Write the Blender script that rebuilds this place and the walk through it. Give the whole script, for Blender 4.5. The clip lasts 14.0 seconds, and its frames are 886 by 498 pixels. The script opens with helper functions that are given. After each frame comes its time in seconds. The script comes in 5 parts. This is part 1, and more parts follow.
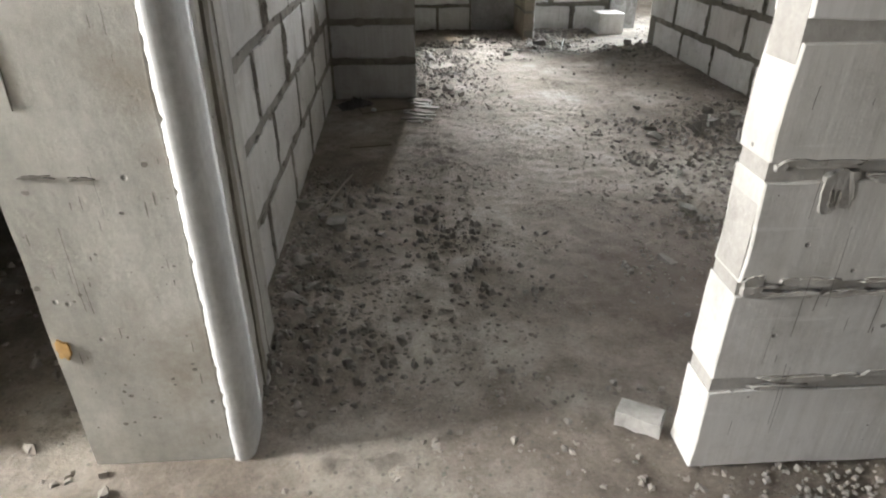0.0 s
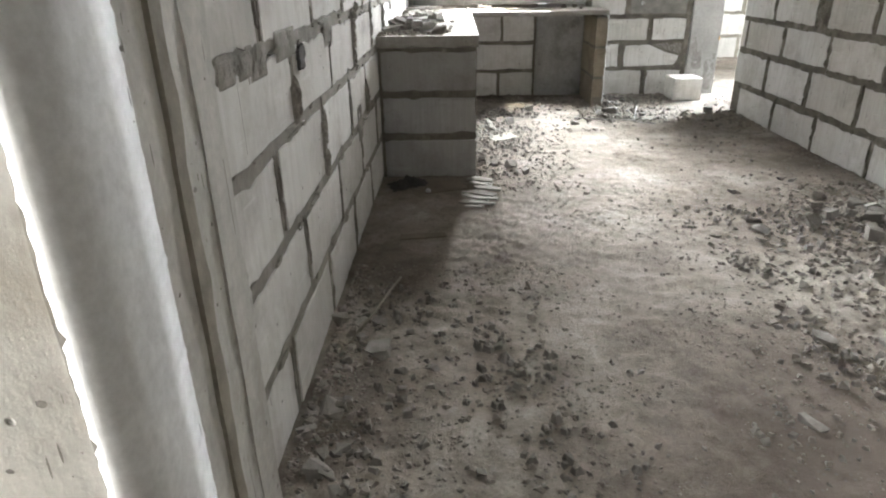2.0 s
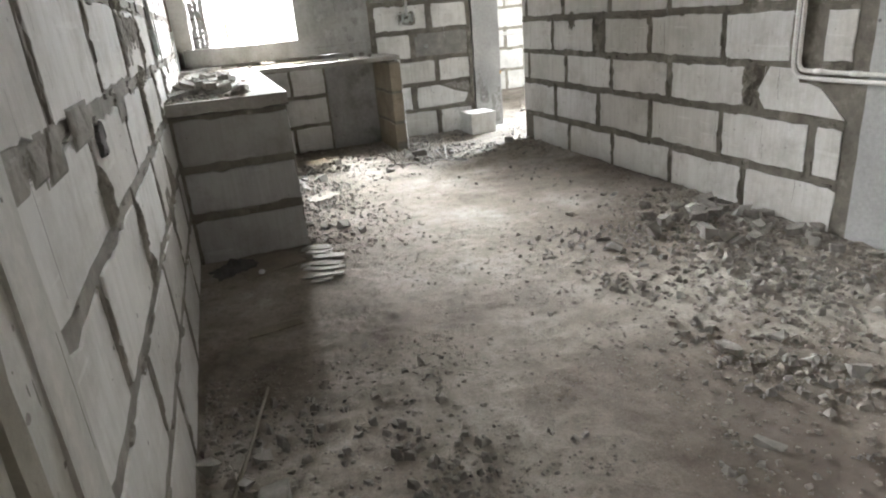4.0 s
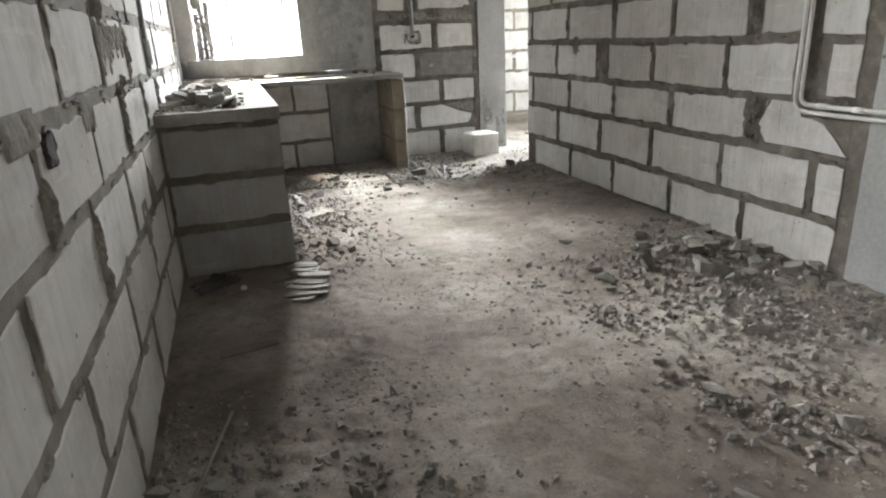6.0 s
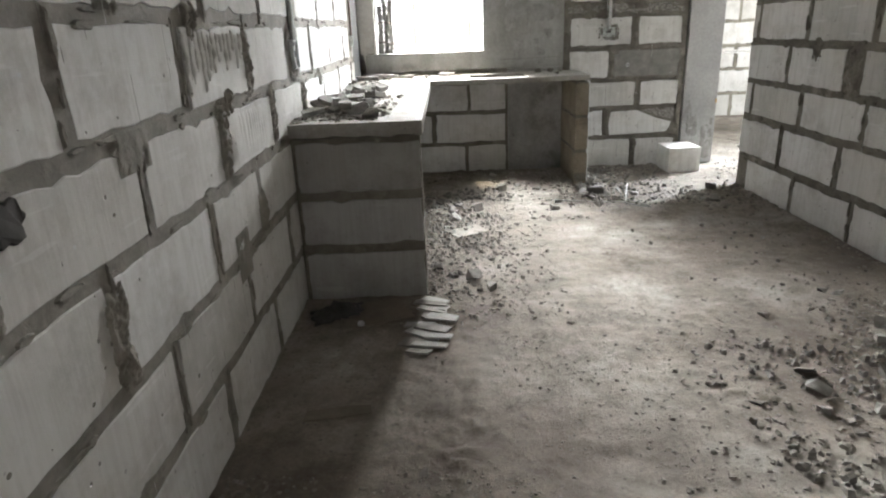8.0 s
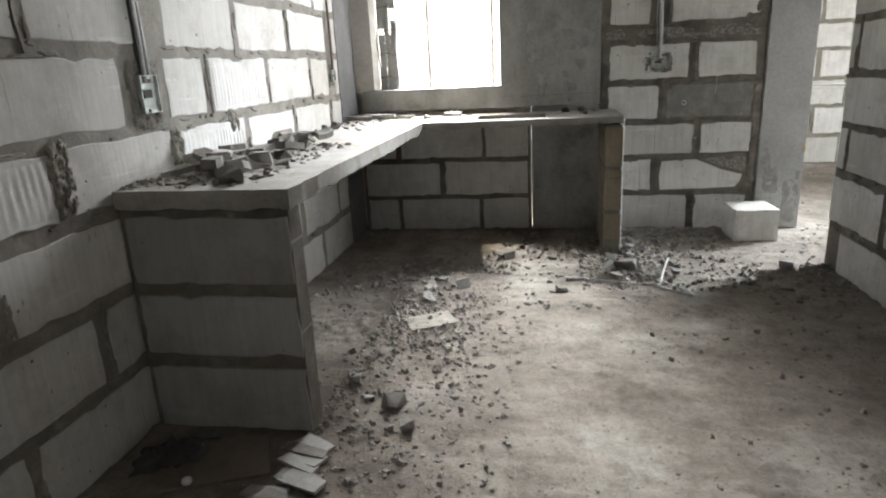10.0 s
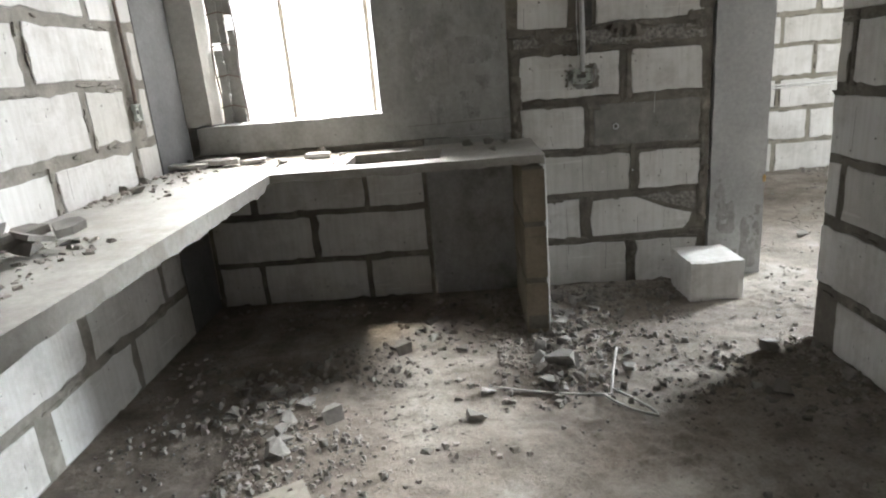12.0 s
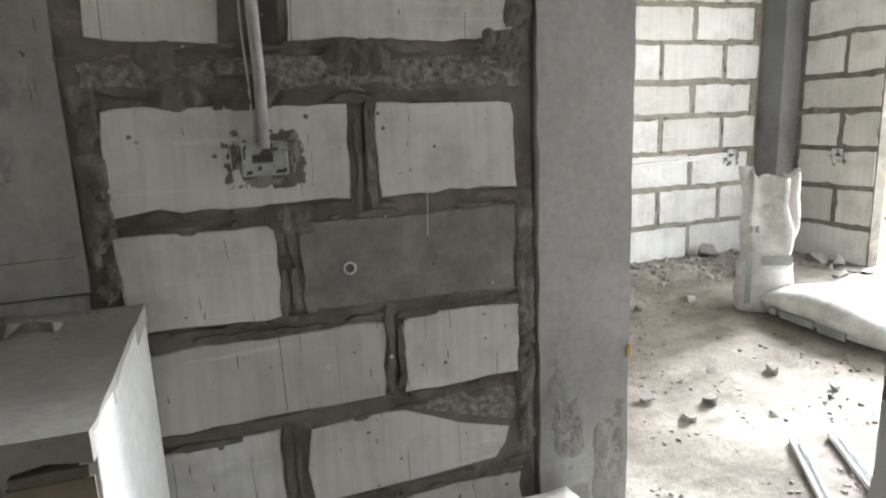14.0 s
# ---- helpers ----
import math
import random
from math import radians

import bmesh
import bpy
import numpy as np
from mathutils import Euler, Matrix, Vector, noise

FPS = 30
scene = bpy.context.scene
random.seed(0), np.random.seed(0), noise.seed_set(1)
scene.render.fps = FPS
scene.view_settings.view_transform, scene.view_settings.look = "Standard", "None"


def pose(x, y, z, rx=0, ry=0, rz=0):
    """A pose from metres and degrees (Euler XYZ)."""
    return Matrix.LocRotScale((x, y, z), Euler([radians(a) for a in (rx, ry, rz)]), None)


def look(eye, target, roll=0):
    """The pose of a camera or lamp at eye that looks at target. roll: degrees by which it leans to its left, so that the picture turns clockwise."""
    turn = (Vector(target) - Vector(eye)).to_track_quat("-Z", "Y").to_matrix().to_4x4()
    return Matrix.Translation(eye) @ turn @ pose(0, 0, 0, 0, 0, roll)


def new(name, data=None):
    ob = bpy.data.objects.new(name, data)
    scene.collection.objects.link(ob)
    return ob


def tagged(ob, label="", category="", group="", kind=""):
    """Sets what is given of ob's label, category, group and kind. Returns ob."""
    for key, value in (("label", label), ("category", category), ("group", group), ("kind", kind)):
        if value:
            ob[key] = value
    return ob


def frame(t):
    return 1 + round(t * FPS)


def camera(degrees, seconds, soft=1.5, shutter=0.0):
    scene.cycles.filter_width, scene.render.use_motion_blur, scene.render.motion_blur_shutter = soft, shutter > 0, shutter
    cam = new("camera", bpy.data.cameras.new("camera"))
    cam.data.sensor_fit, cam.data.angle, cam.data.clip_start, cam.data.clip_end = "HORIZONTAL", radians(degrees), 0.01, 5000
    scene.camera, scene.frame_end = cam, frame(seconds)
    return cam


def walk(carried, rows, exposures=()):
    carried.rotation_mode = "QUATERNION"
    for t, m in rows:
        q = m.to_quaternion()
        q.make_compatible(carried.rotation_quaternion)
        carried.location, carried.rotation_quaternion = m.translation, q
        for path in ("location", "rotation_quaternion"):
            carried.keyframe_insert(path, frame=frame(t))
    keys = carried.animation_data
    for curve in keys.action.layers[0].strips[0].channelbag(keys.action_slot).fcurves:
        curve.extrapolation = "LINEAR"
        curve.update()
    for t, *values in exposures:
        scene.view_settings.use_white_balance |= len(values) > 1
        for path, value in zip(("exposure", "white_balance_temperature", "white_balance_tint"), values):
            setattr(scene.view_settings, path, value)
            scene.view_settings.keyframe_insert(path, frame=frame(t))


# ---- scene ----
cam = camera(70.6, 14.0, soft=2.1)

PATH = [
    (0, (1.202, 1.238, 1.21), (1.313, 2.989, 0.25), 0.0),
    (0.5, (1.213, 1.307, 1.199), (1.31, 3.006, 0.149), -1.2),
    (1, (1.197, 1.555, 1.154), (1.435, 3.287, 0.182), -3.4),
    (1.5, (1.145, 1.761, 1.204), (1.282, 3.503, 0.231), -2.6),
    (2, (1.182, 1.823, 1.223), (1.131, 3.649, 0.408), -1.0),
    (2.3, (1.197, 1.835, 1.187), (1.217, 3.667, 0.385), -2.4),
    (2.5, (1.187, 1.902, 1.209), (1.238, 3.712, 0.359), -3.9),
    (3, (1.193, 1.983, 1.248), (1.129, 3.83, 0.484), -4.1),
    (3.5, (0.978, 2.195, 1.209), (1.408, 4.038, 0.563), -6.5),
    (3.7, (0.961, 2.219, 1.187), (1.513, 4.005, 0.476), -5.9),
    (5.8, (1.06, 2.257, 1.2), (1.674, 4.052, 0.567), -3.3),
    (6, (1.086, 2.276, 1.18), (1.653, 4.081, 0.531), -2.9),
    (6.5, (1.202, 2.519, 1.194), (1.771, 4.297, 0.477), -1.8),
    (7, (1.254, 2.667, 1.194), (1.719, 4.507, 0.563), -3.1),
    (7.5, (1.326, 2.698, 1.237), (1.504, 4.585, 0.599), -2.3),
    (8, (1.415, 2.847, 1.258), (1.392, 4.732, 0.591), -2.4),
    (8.5, (1.569, 3.167, 1.254), (1.665, 5.085, 0.694), -1.1),
    (9, (1.743, 3.452, 1.242), (1.629, 5.395, 0.78), -0.1),
    (9.2, (1.855, 3.547, 1.197), (1.657, 5.482, 0.732), -1.1),
    (11.3, (2.194, 4.474, 1.237), (1.797, 6.298, 0.519), -4.3),
    (11.5, (2.175, 4.613, 1.223), (1.808, 6.458, 0.543), -5.6),
    (11.6, (2.18, 4.734, 1.226), (1.871, 6.608, 0.598), -4.3),
    (12, (2.215, 5.083, 1.297), (2.116, 6.997, 0.725), -4.8),
    (12.5, (2.32, 5.6, 1.22), (2.313, 7.52, 0.659), -5.1),
    (13, (2.426, 6.157, 1.215), (2.744, 8.073, 0.738), -2.1),
    (13.5, (2.577, 6.635, 1.195), (3.167, 8.507, 0.815), -4.3),
    (13.6, (2.603, 6.756, 1.196), (3.135, 8.631, 0.75), -5.6),
    (14, (2.749, 7.044, 1.233), (3.391, 8.895, 0.831), -2.3),
]
walk(cam, [(t, look(eye, target, roll)) for t, eye, target, roll in PATH], [(0.0, 1.9), (0.5, 2.2), (1.0, 2.15), (1.5, 2.4), (2.0, 2.5), (2.5, 2.35), (3.0, 2.2), (3.7, 2.3), (6.0, 2.05), (6.5, 2.15), (7.0, 2.1), (8.0, 2.0), (8.5, 1.8), (9.0, 1.5), (11.5, 1.55), (12.0, 1.25), (12.5, 1.4), (13.0, 1.3), (13.5, 1.7), (14.0, 1.6)])

# ---- world, sun, large lights ----
world = bpy.data.worlds.new("sky")
scene.world = world
world.use_nodes = True
wn = world.node_tree
wn.nodes.clear()
sky = wn.nodes.new("ShaderNodeTexSky")
sky.sky_type = "NISHITA"
sky.sun_disc = False
sky.sun_elevation = radians(73)
sky.sun_rotation = radians(-10)
sky.air_density, sky.dust_density = 1.0, 4.0
bg = wn.nodes.new("ShaderNodeBackground")
bg.inputs[1].default_value = 0.15
wo = wn.nodes.new("ShaderNodeOutputWorld")
wn.links.new(sky.outputs[0], bg.inputs[0])
wn.links.new(bg.outputs[0], wo.inputs[0])

sun = new("sun", bpy.data.lights.new("sun", "SUN"))
sun.data.energy, sun.data.angle, sun.data.color = 2.4, radians(7), (1.0, 0.87, 0.66)
sun.matrix_world = look((-0.5, 2.9, 30), (0, 0, 20))


def window_light(name, place, toward, w, h, watts, colour):
    """Stands in for the sky's light in an opening."""
    li = new(name, bpy.data.lights.new(name, "AREA"))
    li.data.shape, li.data.size, li.data.size_y = "RECTANGLE", w, h
    li.data.energy, li.data.color = watts, colour
    li.matrix_world = look(place, toward)
    return li


window_light("window_light_kitchen", (0.74, 10.9, 3.8), (1.36, 8.6, 1.7), 1.3, 5.0, 1120, (0.97, 0.98, 1.0))
window_light("window_light_gap", (1.92, 10.9, 2.6), (1.36, 8.6, 1.5), 0.35, 2.4, 135, (0.97, 0.98, 1.0))
window_light("window_light_room", (7.46, 8.7, 1.2), (6.4, 8.7, 1.1), 3.3, 2.2, 55, (0.93, 0.97, 1.0))
window_light("window_light_passage", (11.3, 12.3, 3.7), (3.6, 7.9, 0.2), 2.6, 2.6, 2800, (0.88, 0.94, 1.0))
# Added fill lamp for the entry; no window is known there.
window_light("fill_light_entry", (-1.62, 0.6, 0.95), (0.0, 1.0, 0.9), 1.05, 1.15, 19, (1.0, 0.98, 0.95))
window_light("window_light_side", (-1.62, 2.14, 1.5), (0.0, 2.2, 1.0), 0.34, 1.5, 56, (1.0, 0.98, 0.95))


# ---- materials ----
def material(name, rough=0.9, metal=0.0):
    m = bpy.data.materials.new(name)
    m.use_nodes = True
    nt = m.node_tree
    b = nt.nodes["Principled BSDF"]
    b.inputs["Roughness"].default_value = rough
    b.inputs["Metallic"].default_value = metal
    return m, nt, b


def noise_node(nt, scale, detail=6, rough=0.6, stretch=(1, 1, 1), offset=(0, 0, 0)):
    tc = nt.nodes.new("ShaderNodeNewGeometry")
    mp = nt.nodes.new("ShaderNodeMapping")
    mp.inputs["Scale"].default_value = stretch
    mp.inputs["Location"].default_value = offset
    n = nt.nodes.new("ShaderNodeTexNoise")
    n.inputs["Scale"].default_value, n.inputs["Detail"].default_value, n.inputs["Roughness"].default_value = scale, detail, rough
    nt.links.new(tc.outputs["Position"], mp.inputs["Vector"])
    nt.links.new(mp.outputs[0], n.inputs["Vector"])
    return n


def ramp(nt, src, stops):
    r = nt.nodes.new("ShaderNodeValToRGB")
    els = r.color_ramp.elements
    while len(els) < len(stops):
        els.new(0.5)
    for e, (p, c) in zip(els, stops):
        e.position, e.color = p, (*c, 1)
    nt.links.new(src, r.inputs[0])
    return r


def mix(nt, kind, fac, a, b):
    m = nt.nodes.new("ShaderNodeMix")
    m.data_type, m.blend_type = "RGBA", kind
    for sock, val in ((0, fac), (6, a), (7, b)):
        if isinstance(val, (int, float)):
            m.inputs[sock].default_value = val
        elif isinstance(val, tuple):
            m.inputs[sock].default_value = (*val, 1)
        else:
            nt.links.new(val, m.inputs[sock])
    return m.outputs[2]


def bump(nt, b, layers):
    prev = None
    for src, dist, strength in layers:
        n = nt.nodes.new("ShaderNodeBump")
        n.inputs["Distance"].default_value, n.inputs["Strength"].default_value = dist, strength
        nt.links.new(src, n.inputs["Height"])
        if prev:
            nt.links.new(prev.outputs[0], n.inputs["Normal"])
        prev = n
    nt.links.new(prev.outputs[0], b.inputs["Normal"])


def pits(nt, scale, lo, hi):
    tc = nt.nodes.new("ShaderNodeNewGeometry")
    v = nt.nodes.new("ShaderNodeTexVoronoi")
    v.inputs["Scale"].default_value = scale
    nt.links.new(tc.outputs["Position"], v.inputs["Vector"])
    return ramp(nt, v.outputs["Distance"], [(lo, (0, 0, 0)), (hi, (1, 1, 1))])


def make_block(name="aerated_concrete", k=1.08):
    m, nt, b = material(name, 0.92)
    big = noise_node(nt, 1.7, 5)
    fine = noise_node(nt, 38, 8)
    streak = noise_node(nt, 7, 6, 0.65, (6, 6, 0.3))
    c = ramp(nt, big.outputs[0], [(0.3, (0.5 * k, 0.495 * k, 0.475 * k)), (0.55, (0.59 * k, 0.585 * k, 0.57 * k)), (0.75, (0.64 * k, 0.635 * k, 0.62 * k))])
    info = nt.nodes.new("ShaderNodeObjectInfo")
    tone = ramp(nt, info.outputs["Random"], [(0.0, (0.8, 0.79, 0.76)), (0.3, (0.93, 0.92, 0.9)), (1.0, (1.0, 1.0, 1.0))])
    c1 = mix(nt, "MULTIPLY", 1.0, c.outputs[0], tone.outputs[0])
    st = ramp(nt, streak.outputs[0], [(0.4, (0.88, 0.875, 0.86)), (0.56, (1, 1, 1))])
    c2 = mix(nt, "MULTIPLY", 0.75, c1, st.outputs[0])
    dirt = noise_node(nt, 4.0, 10, 0.75)
    dm = ramp(nt, dirt.outputs[0], [(0.47, (0, 0, 0)), (0.74, (0.85, 0.85, 0.85))])
    c3 = mix(nt, "MIX", dm.outputs[0], c2, (0.3 * k, 0.285 * k, 0.255 * k))
    p = pits(nt, 15, 0.045, 0.09)
    gate = noise_node(nt, 5, 3, 0.5, (1, 1, 1), (9, 2, 5))
    gm = ramp(nt, gate.outputs[0], [(0.46, (1, 1, 1)), (0.52, (0, 0, 0))])
    pp = mix(nt, "LIGHTEN", 1.0, p.outputs[0], gm.outputs[0])
    c4 = mix(nt, "MIX", pp, (0.17, 0.16, 0.15), c3)
    scr = noise_node(nt, 3, 2, 0.5, (1, 1, 14))
    sm = ramp(nt, scr.outputs[0], [(0.66, (0, 0, 0)), (0.7, (1, 1, 1))])
    c5 = mix(nt, "MIX", mix(nt, "MULTIPLY", 1.0, sm.outputs[0], (0.25, 0.25, 0.25)), c4, (0.7 * k, 0.7 * k, 0.68 * k))
    nt.links.new(c5, b.inputs["Base Color"])
    bump(nt, b, [(streak.outputs[0], 0.003, 0.4), (fine.outputs[0], 0.002, 0.45), (dirt.outputs[0], 0.004, 0.2), (pp, 0.004, 0.7)])
    return m


def make_plain(name, dark, light, scale, rough=0.92, fine=45, bumps=0.5, stain=None, pit=None, stretch=(1, 1, 1), metal=0.0):
    m, nt, b = material(name, rough, metal)
    n1 = noise_node(nt, scale, 7, 0.62, stretch)
    n2 = noise_node(nt, fine, 8, 0.7)
    c = ramp(nt, n1.outputs[0], [(0.32, dark), (0.68, light)]).outputs[0]
    g = ramp(nt, n2.outputs[0], [(0.3, (0.78, 0.78, 0.78)), (0.7, (1.1, 1.1, 1.1))])
    c = mix(nt, "MULTIPLY", 0.8, c, g.outputs[0])
    if stain:
        s = noise_node(nt, scale * 0.6, 8, 0.7, (1, 1, 1), (3.1, 7.7, 1.3))
        sm = ramp(nt, s.outputs[0], [(0.55, (0, 0, 0)), (0.66, (1, 1, 1))])
        c = mix(nt, "MIX", sm.outputs[0], c, stain)
    layers = [(n1.outputs[0], 0.01, bumps * 0.6), (n2.outputs[0], 0.003, bumps)]
    if pit:
        p = pits(nt, pit, 0.045, 0.1)
        gate = noise_node(nt, 5, 3, 0.5, (1, 1, 1), (2, 8, 5))
        gm = ramp(nt, gate.outputs[0], [(0.5, (1, 1, 1)), (0.54, (0, 0, 0))])
        pp = mix(nt, "LIGHTEN", 1.0, p.outputs[0], gm.outputs[0])
        c = mix(nt, "MIX", pp, tuple(v * 0.4 for v in dark), c)
        layers.append((pp, 0.004, 0.6))
    nt.links.new(c, b.inputs["Base Color"])
    bump(nt, b, layers)
    return m


def make_floor():
    m, nt, b = material("dusty_screed", 0.95)
    big = noise_node(nt, 1.1, 6, 0.6)
    mid = noise_node(nt, 6.0, 8, 0.7)
    fine = noise_node(nt, 70, 8, 0.75)
    c = ramp(nt, big.outputs[0], [(0.36, (0.145, 0.12, 0.098)), (0.5, (0.235, 0.205, 0.174)), (0.64, (0.37, 0.343, 0.305))]).outputs[0]
    mm = ramp(nt, mid.outputs[0], [(0.38, (0.64, 0.62, 0.6)), (0.5, (0.95, 0.95, 0.94)), (0.6, (1.12, 1.12, 1.11))])
    c = mix(nt, "MULTIPLY", 0.8, c, mm.outputs[0])
    ff = ramp(nt, fine.outputs[0], [(0.36, (0.72, 0.71, 0.7)), (0.62, (1.1, 1.1, 1.1))])
    c = mix(nt, "MULTIPLY", 0.75, c, ff.outputs[0])
    wet = noise_node(nt, 0.9, 7, 0.62, (1, 1, 1), (4.4, 1.2, 0))
    wm = ramp(nt, wet.outputs[0], [(0.56, (0, 0, 0)), (0.66, (1, 1, 1))])
    wf = mix(nt, "MIX", 0.45, (0, 0, 0), wm.outputs[0])
    c = mix(nt, "MIX", wf, c, (0.16, 0.135, 0.115))
    crumbs = noise_node(nt, 24, 6, 0.8, (1, 1, 1), (7.1, 3.2, 1))
    cr = ramp(nt, crumbs.outputs[0], [(0.34, (0.68, 0.65, 0.62)), (0.42, (1, 1, 1)), (0.62, (1, 1, 1)), (0.7, (1.22, 1.21, 1.2))])
    c = mix(nt, "MULTIPLY", 0.85, c, cr.outputs[0])
    for cx, cy, reach in ((2.25, 3.2, 0.95), (2.2, 4.4, 0.55)):
        geo = nt.nodes.new("ShaderNodeNewGeometry")
        far = nt.nodes.new("ShaderNodeVectorMath")
        far.operation = "DISTANCE"
        nt.links.new(geo.outputs["Position"], far.inputs[0])
        far.inputs[1].default_value = (cx, cy, 0)
        ragged = noise_node(nt, 3.0, 8, 0.65, (1, 1, 1), (cx, cy, 0))
        add = nt.nodes.new("ShaderNodeMath")
        add.operation = "MULTIPLY_ADD"
        nt.links.new(ragged.outputs[0], add.inputs[0])
        add.inputs[1].default_value = 1.3
        nt.links.new(far.outputs["Value"], add.inputs[2])
        brown = ramp(nt, add.outputs[0], [(reach * 0.75, (0.62, 0.62, 0.62)), (min(1.0, reach * 1.1 + 0.35), (0, 0, 0))])
        c = mix(nt, "MIX", brown.outputs[0], c, (0.155, 0.128, 0.106))
    sp = pits(nt, 30, 0.1, 0.2)
    c = mix(nt, "MIX", sp.outputs[0], (0.15, 0.135, 0.12), c)
    nt.links.new(c, b.inputs["Base Color"])
    bump(nt, b, [(mid.outputs[0], 0.02, 0.5), (crumbs.outputs[0], 0.012, 0.6), (fine.outputs[0], 0.006, 0.75)])
    return m


BLOCK = make_block()
# Block colour scaled by 0.62, for the counter's end support.
BLOCK_GREY = make_block("grey_aerated_concrete", 0.62)
MORTAR = make_plain("cement_mortar", (0.105, 0.095, 0.078), (0.19, 0.173, 0.145), 9, stain=(0.25, 0.232, 0.2), bumps=1.0)
MORTAR_WEST = make_plain("dusty_cement_mortar", (0.16, 0.148, 0.125), (0.27, 0.252, 0.218), 9, stain=(0.3, 0.282, 0.245), bumps=1.0)
COLUMN = make_plain("cast_concrete", (0.31, 0.31, 0.305), (0.43, 0.43, 0.42), 2.2, stain=(0.24, 0.235, 0.225), pit=10, bumps=0.35)
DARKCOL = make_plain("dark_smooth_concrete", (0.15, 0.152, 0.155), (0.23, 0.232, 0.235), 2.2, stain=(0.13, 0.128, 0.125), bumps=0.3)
PILLAR = make_plain("scratched_cast_concrete", (0.36, 0.35, 0.315), (0.52, 0.505, 0.465), 2.4, stain=(0.3, 0.275, 0.235), pit=15, bumps=0.45, stretch=(3, 3, 0.6))
GRIT = make_plain("dusty_grit", (0.2, 0.178, 0.152), (0.36, 0.332, 0.295), 18, bumps=0.6)
DUSTYBOARD = make_plain("dusty_board", (0.15, 0.122, 0.096), (0.22, 0.185, 0.15), 5, rough=0.85, bumps=0.3)
PALE = make_plain("pale_cast_concrete", (0.40, 0.395, 0.365), (0.5, 0.49, 0.46), 2.0, stain=(0.33, 0.315, 0.28), pit=9, bumps=0.3)
BEAD = make_plain("lime_bead", (0.52, 0.525, 0.52), (0.64, 0.645, 0.64), 5, rough=0.75, bumps=0.25)
SLAB = make_plain("counter_concrete", (0.24, 0.225, 0.2), (0.36, 0.345, 0.315), 4.0, stain=(0.2, 0.18, 0.155), bumps=0.7, pit=26)
WINCOL = make_plain("stained_plaster", (0.2, 0.197, 0.185), (0.34, 0.335, 0.32), 2.6, stain=(0.15, 0.145, 0.132), pit=14, bumps=0.5, stretch=(1.6, 1.6, 0.8))
GREYBRICK = make_plain("grey_cement_block", (0.16, 0.155, 0.14), (0.27, 0.26, 0.235), 11, bumps=1.0, pit=24)
TANBRICK = make_plain("tan_cement_block", (0.2, 0.17, 0.125), (0.3, 0.26, 0.2), 6, bumps=0.5)
COARSE = make_plain("coarse_mortar", (0.07, 0.065, 0.058), (0.34, 0.32, 0.29), 55, fine=90, bumps=1.0)
JOINT = make_plain("olive_mortar", (0.17, 0.155, 0.12), (0.28, 0.262, 0.215), 8, bumps=0.7)
GREYJOINT = make_plain("pale_cement_mortar", (0.3, 0.285, 0.26), (0.42, 0.405, 0.375), 8, bumps=0.8)
FLOOR = make_floor()
RUBBLE = make_plain("broken_concrete", (0.17, 0.158, 0.141), (0.29, 0.274, 0.251), 14, bumps=0.8)
RUBBLE_DARK = make_plain("broken_mortar", (0.14, 0.128, 0.112), (0.24, 0.225, 0.2), 14, bumps=0.8)
RUBBLE_PALE = make_plain("broken_aerated_block", (0.31, 0.3, 0.275), (0.44, 0.427, 0.4), 14, bumps=0.6)
CEIL = make_plain("ceiling_concrete", (0.36, 0.355, 0.34), (0.46, 0.455, 0.44), 2.0)
PVC = make_plain("white_pvc", (0.66, 0.65, 0.62), (0.76, 0.75, 0.72), 8, rough=0.45, bumps=0.1)
GREYPIPE = make_plain("grey_conduit", (0.3, 0.3, 0.29), (0.42, 0.42, 0.4), 12, rough=0.55, bumps=0.2)
STEEL = make_plain("galvanised_steel", (0.4, 0.43, 0.4), (0.62, 0.66, 0.62), 20, rough=0.4, bumps=0.2, metal=0.35)
# Near-black of the rag and terminals, also painted shade in channels and holes.
DARK_PARTS_SHADE = make_plain("dark_parts_and_recess_shade", (0.05, 0.047, 0.043), (0.09, 0.085, 0.078), 8)
BAG = make_plain("woven_plastic", (0.36, 0.345, 0.315), (0.58, 0.57, 0.54), 7, stain=(0.3, 0.28, 0.245), rough=0.6, bumps=0.5)
BAGPRINT = make_plain("bag_print", (0.16, 0.17, 0.16), (0.26, 0.27, 0.25), 9, rough=0.6, bumps=0.2)
CARD = make_plain("cardboard", (0.2, 0.18, 0.145), (0.27, 0.247, 0.21), 5, rough=0.85, bumps=0.3)
BAMBOO = make_plain("weathered_bamboo", (0.2, 0.17, 0.13), (0.34, 0.3, 0.24), 9, rough=0.8, bumps=0.4)
RUST = make_plain("rusty_steel", (0.1, 0.075, 0.06), (0.2, 0.15, 0.12), 25, rough=0.8, bumps=0.6)
WIREMAT = make_plain("bare_wire", (0.4, 0.39, 0.36), (0.55, 0.54, 0.5), 10, rough=0.5, bumps=0.2)
RENDER = make_plain("outdoor_render", (0.45, 0.44, 0.4), (0.56, 0.55, 0.51), 1.5)
GROUND = make_plain("bare_earth", (0.2, 0.17, 0.13), (0.33, 0.29, 0.23), 1.2)


# ---- builders ----
def mesh_of(name, bm):
    me = bpy.data.meshes.new(name)
    bm.to_mesh(me)
    bm.free()
    return me


def part(name, bm, mat, parent=None, label="", kind=""):
    me = bm if isinstance(bm, bpy.types.Mesh) else mesh_of(name, bm)
    if mat and not me.materials:
        me.materials.append(mat)
    ob = new(name, me)
    if parent:
        ob.parent = parent
    return tagged(ob, label=label, kind=kind)


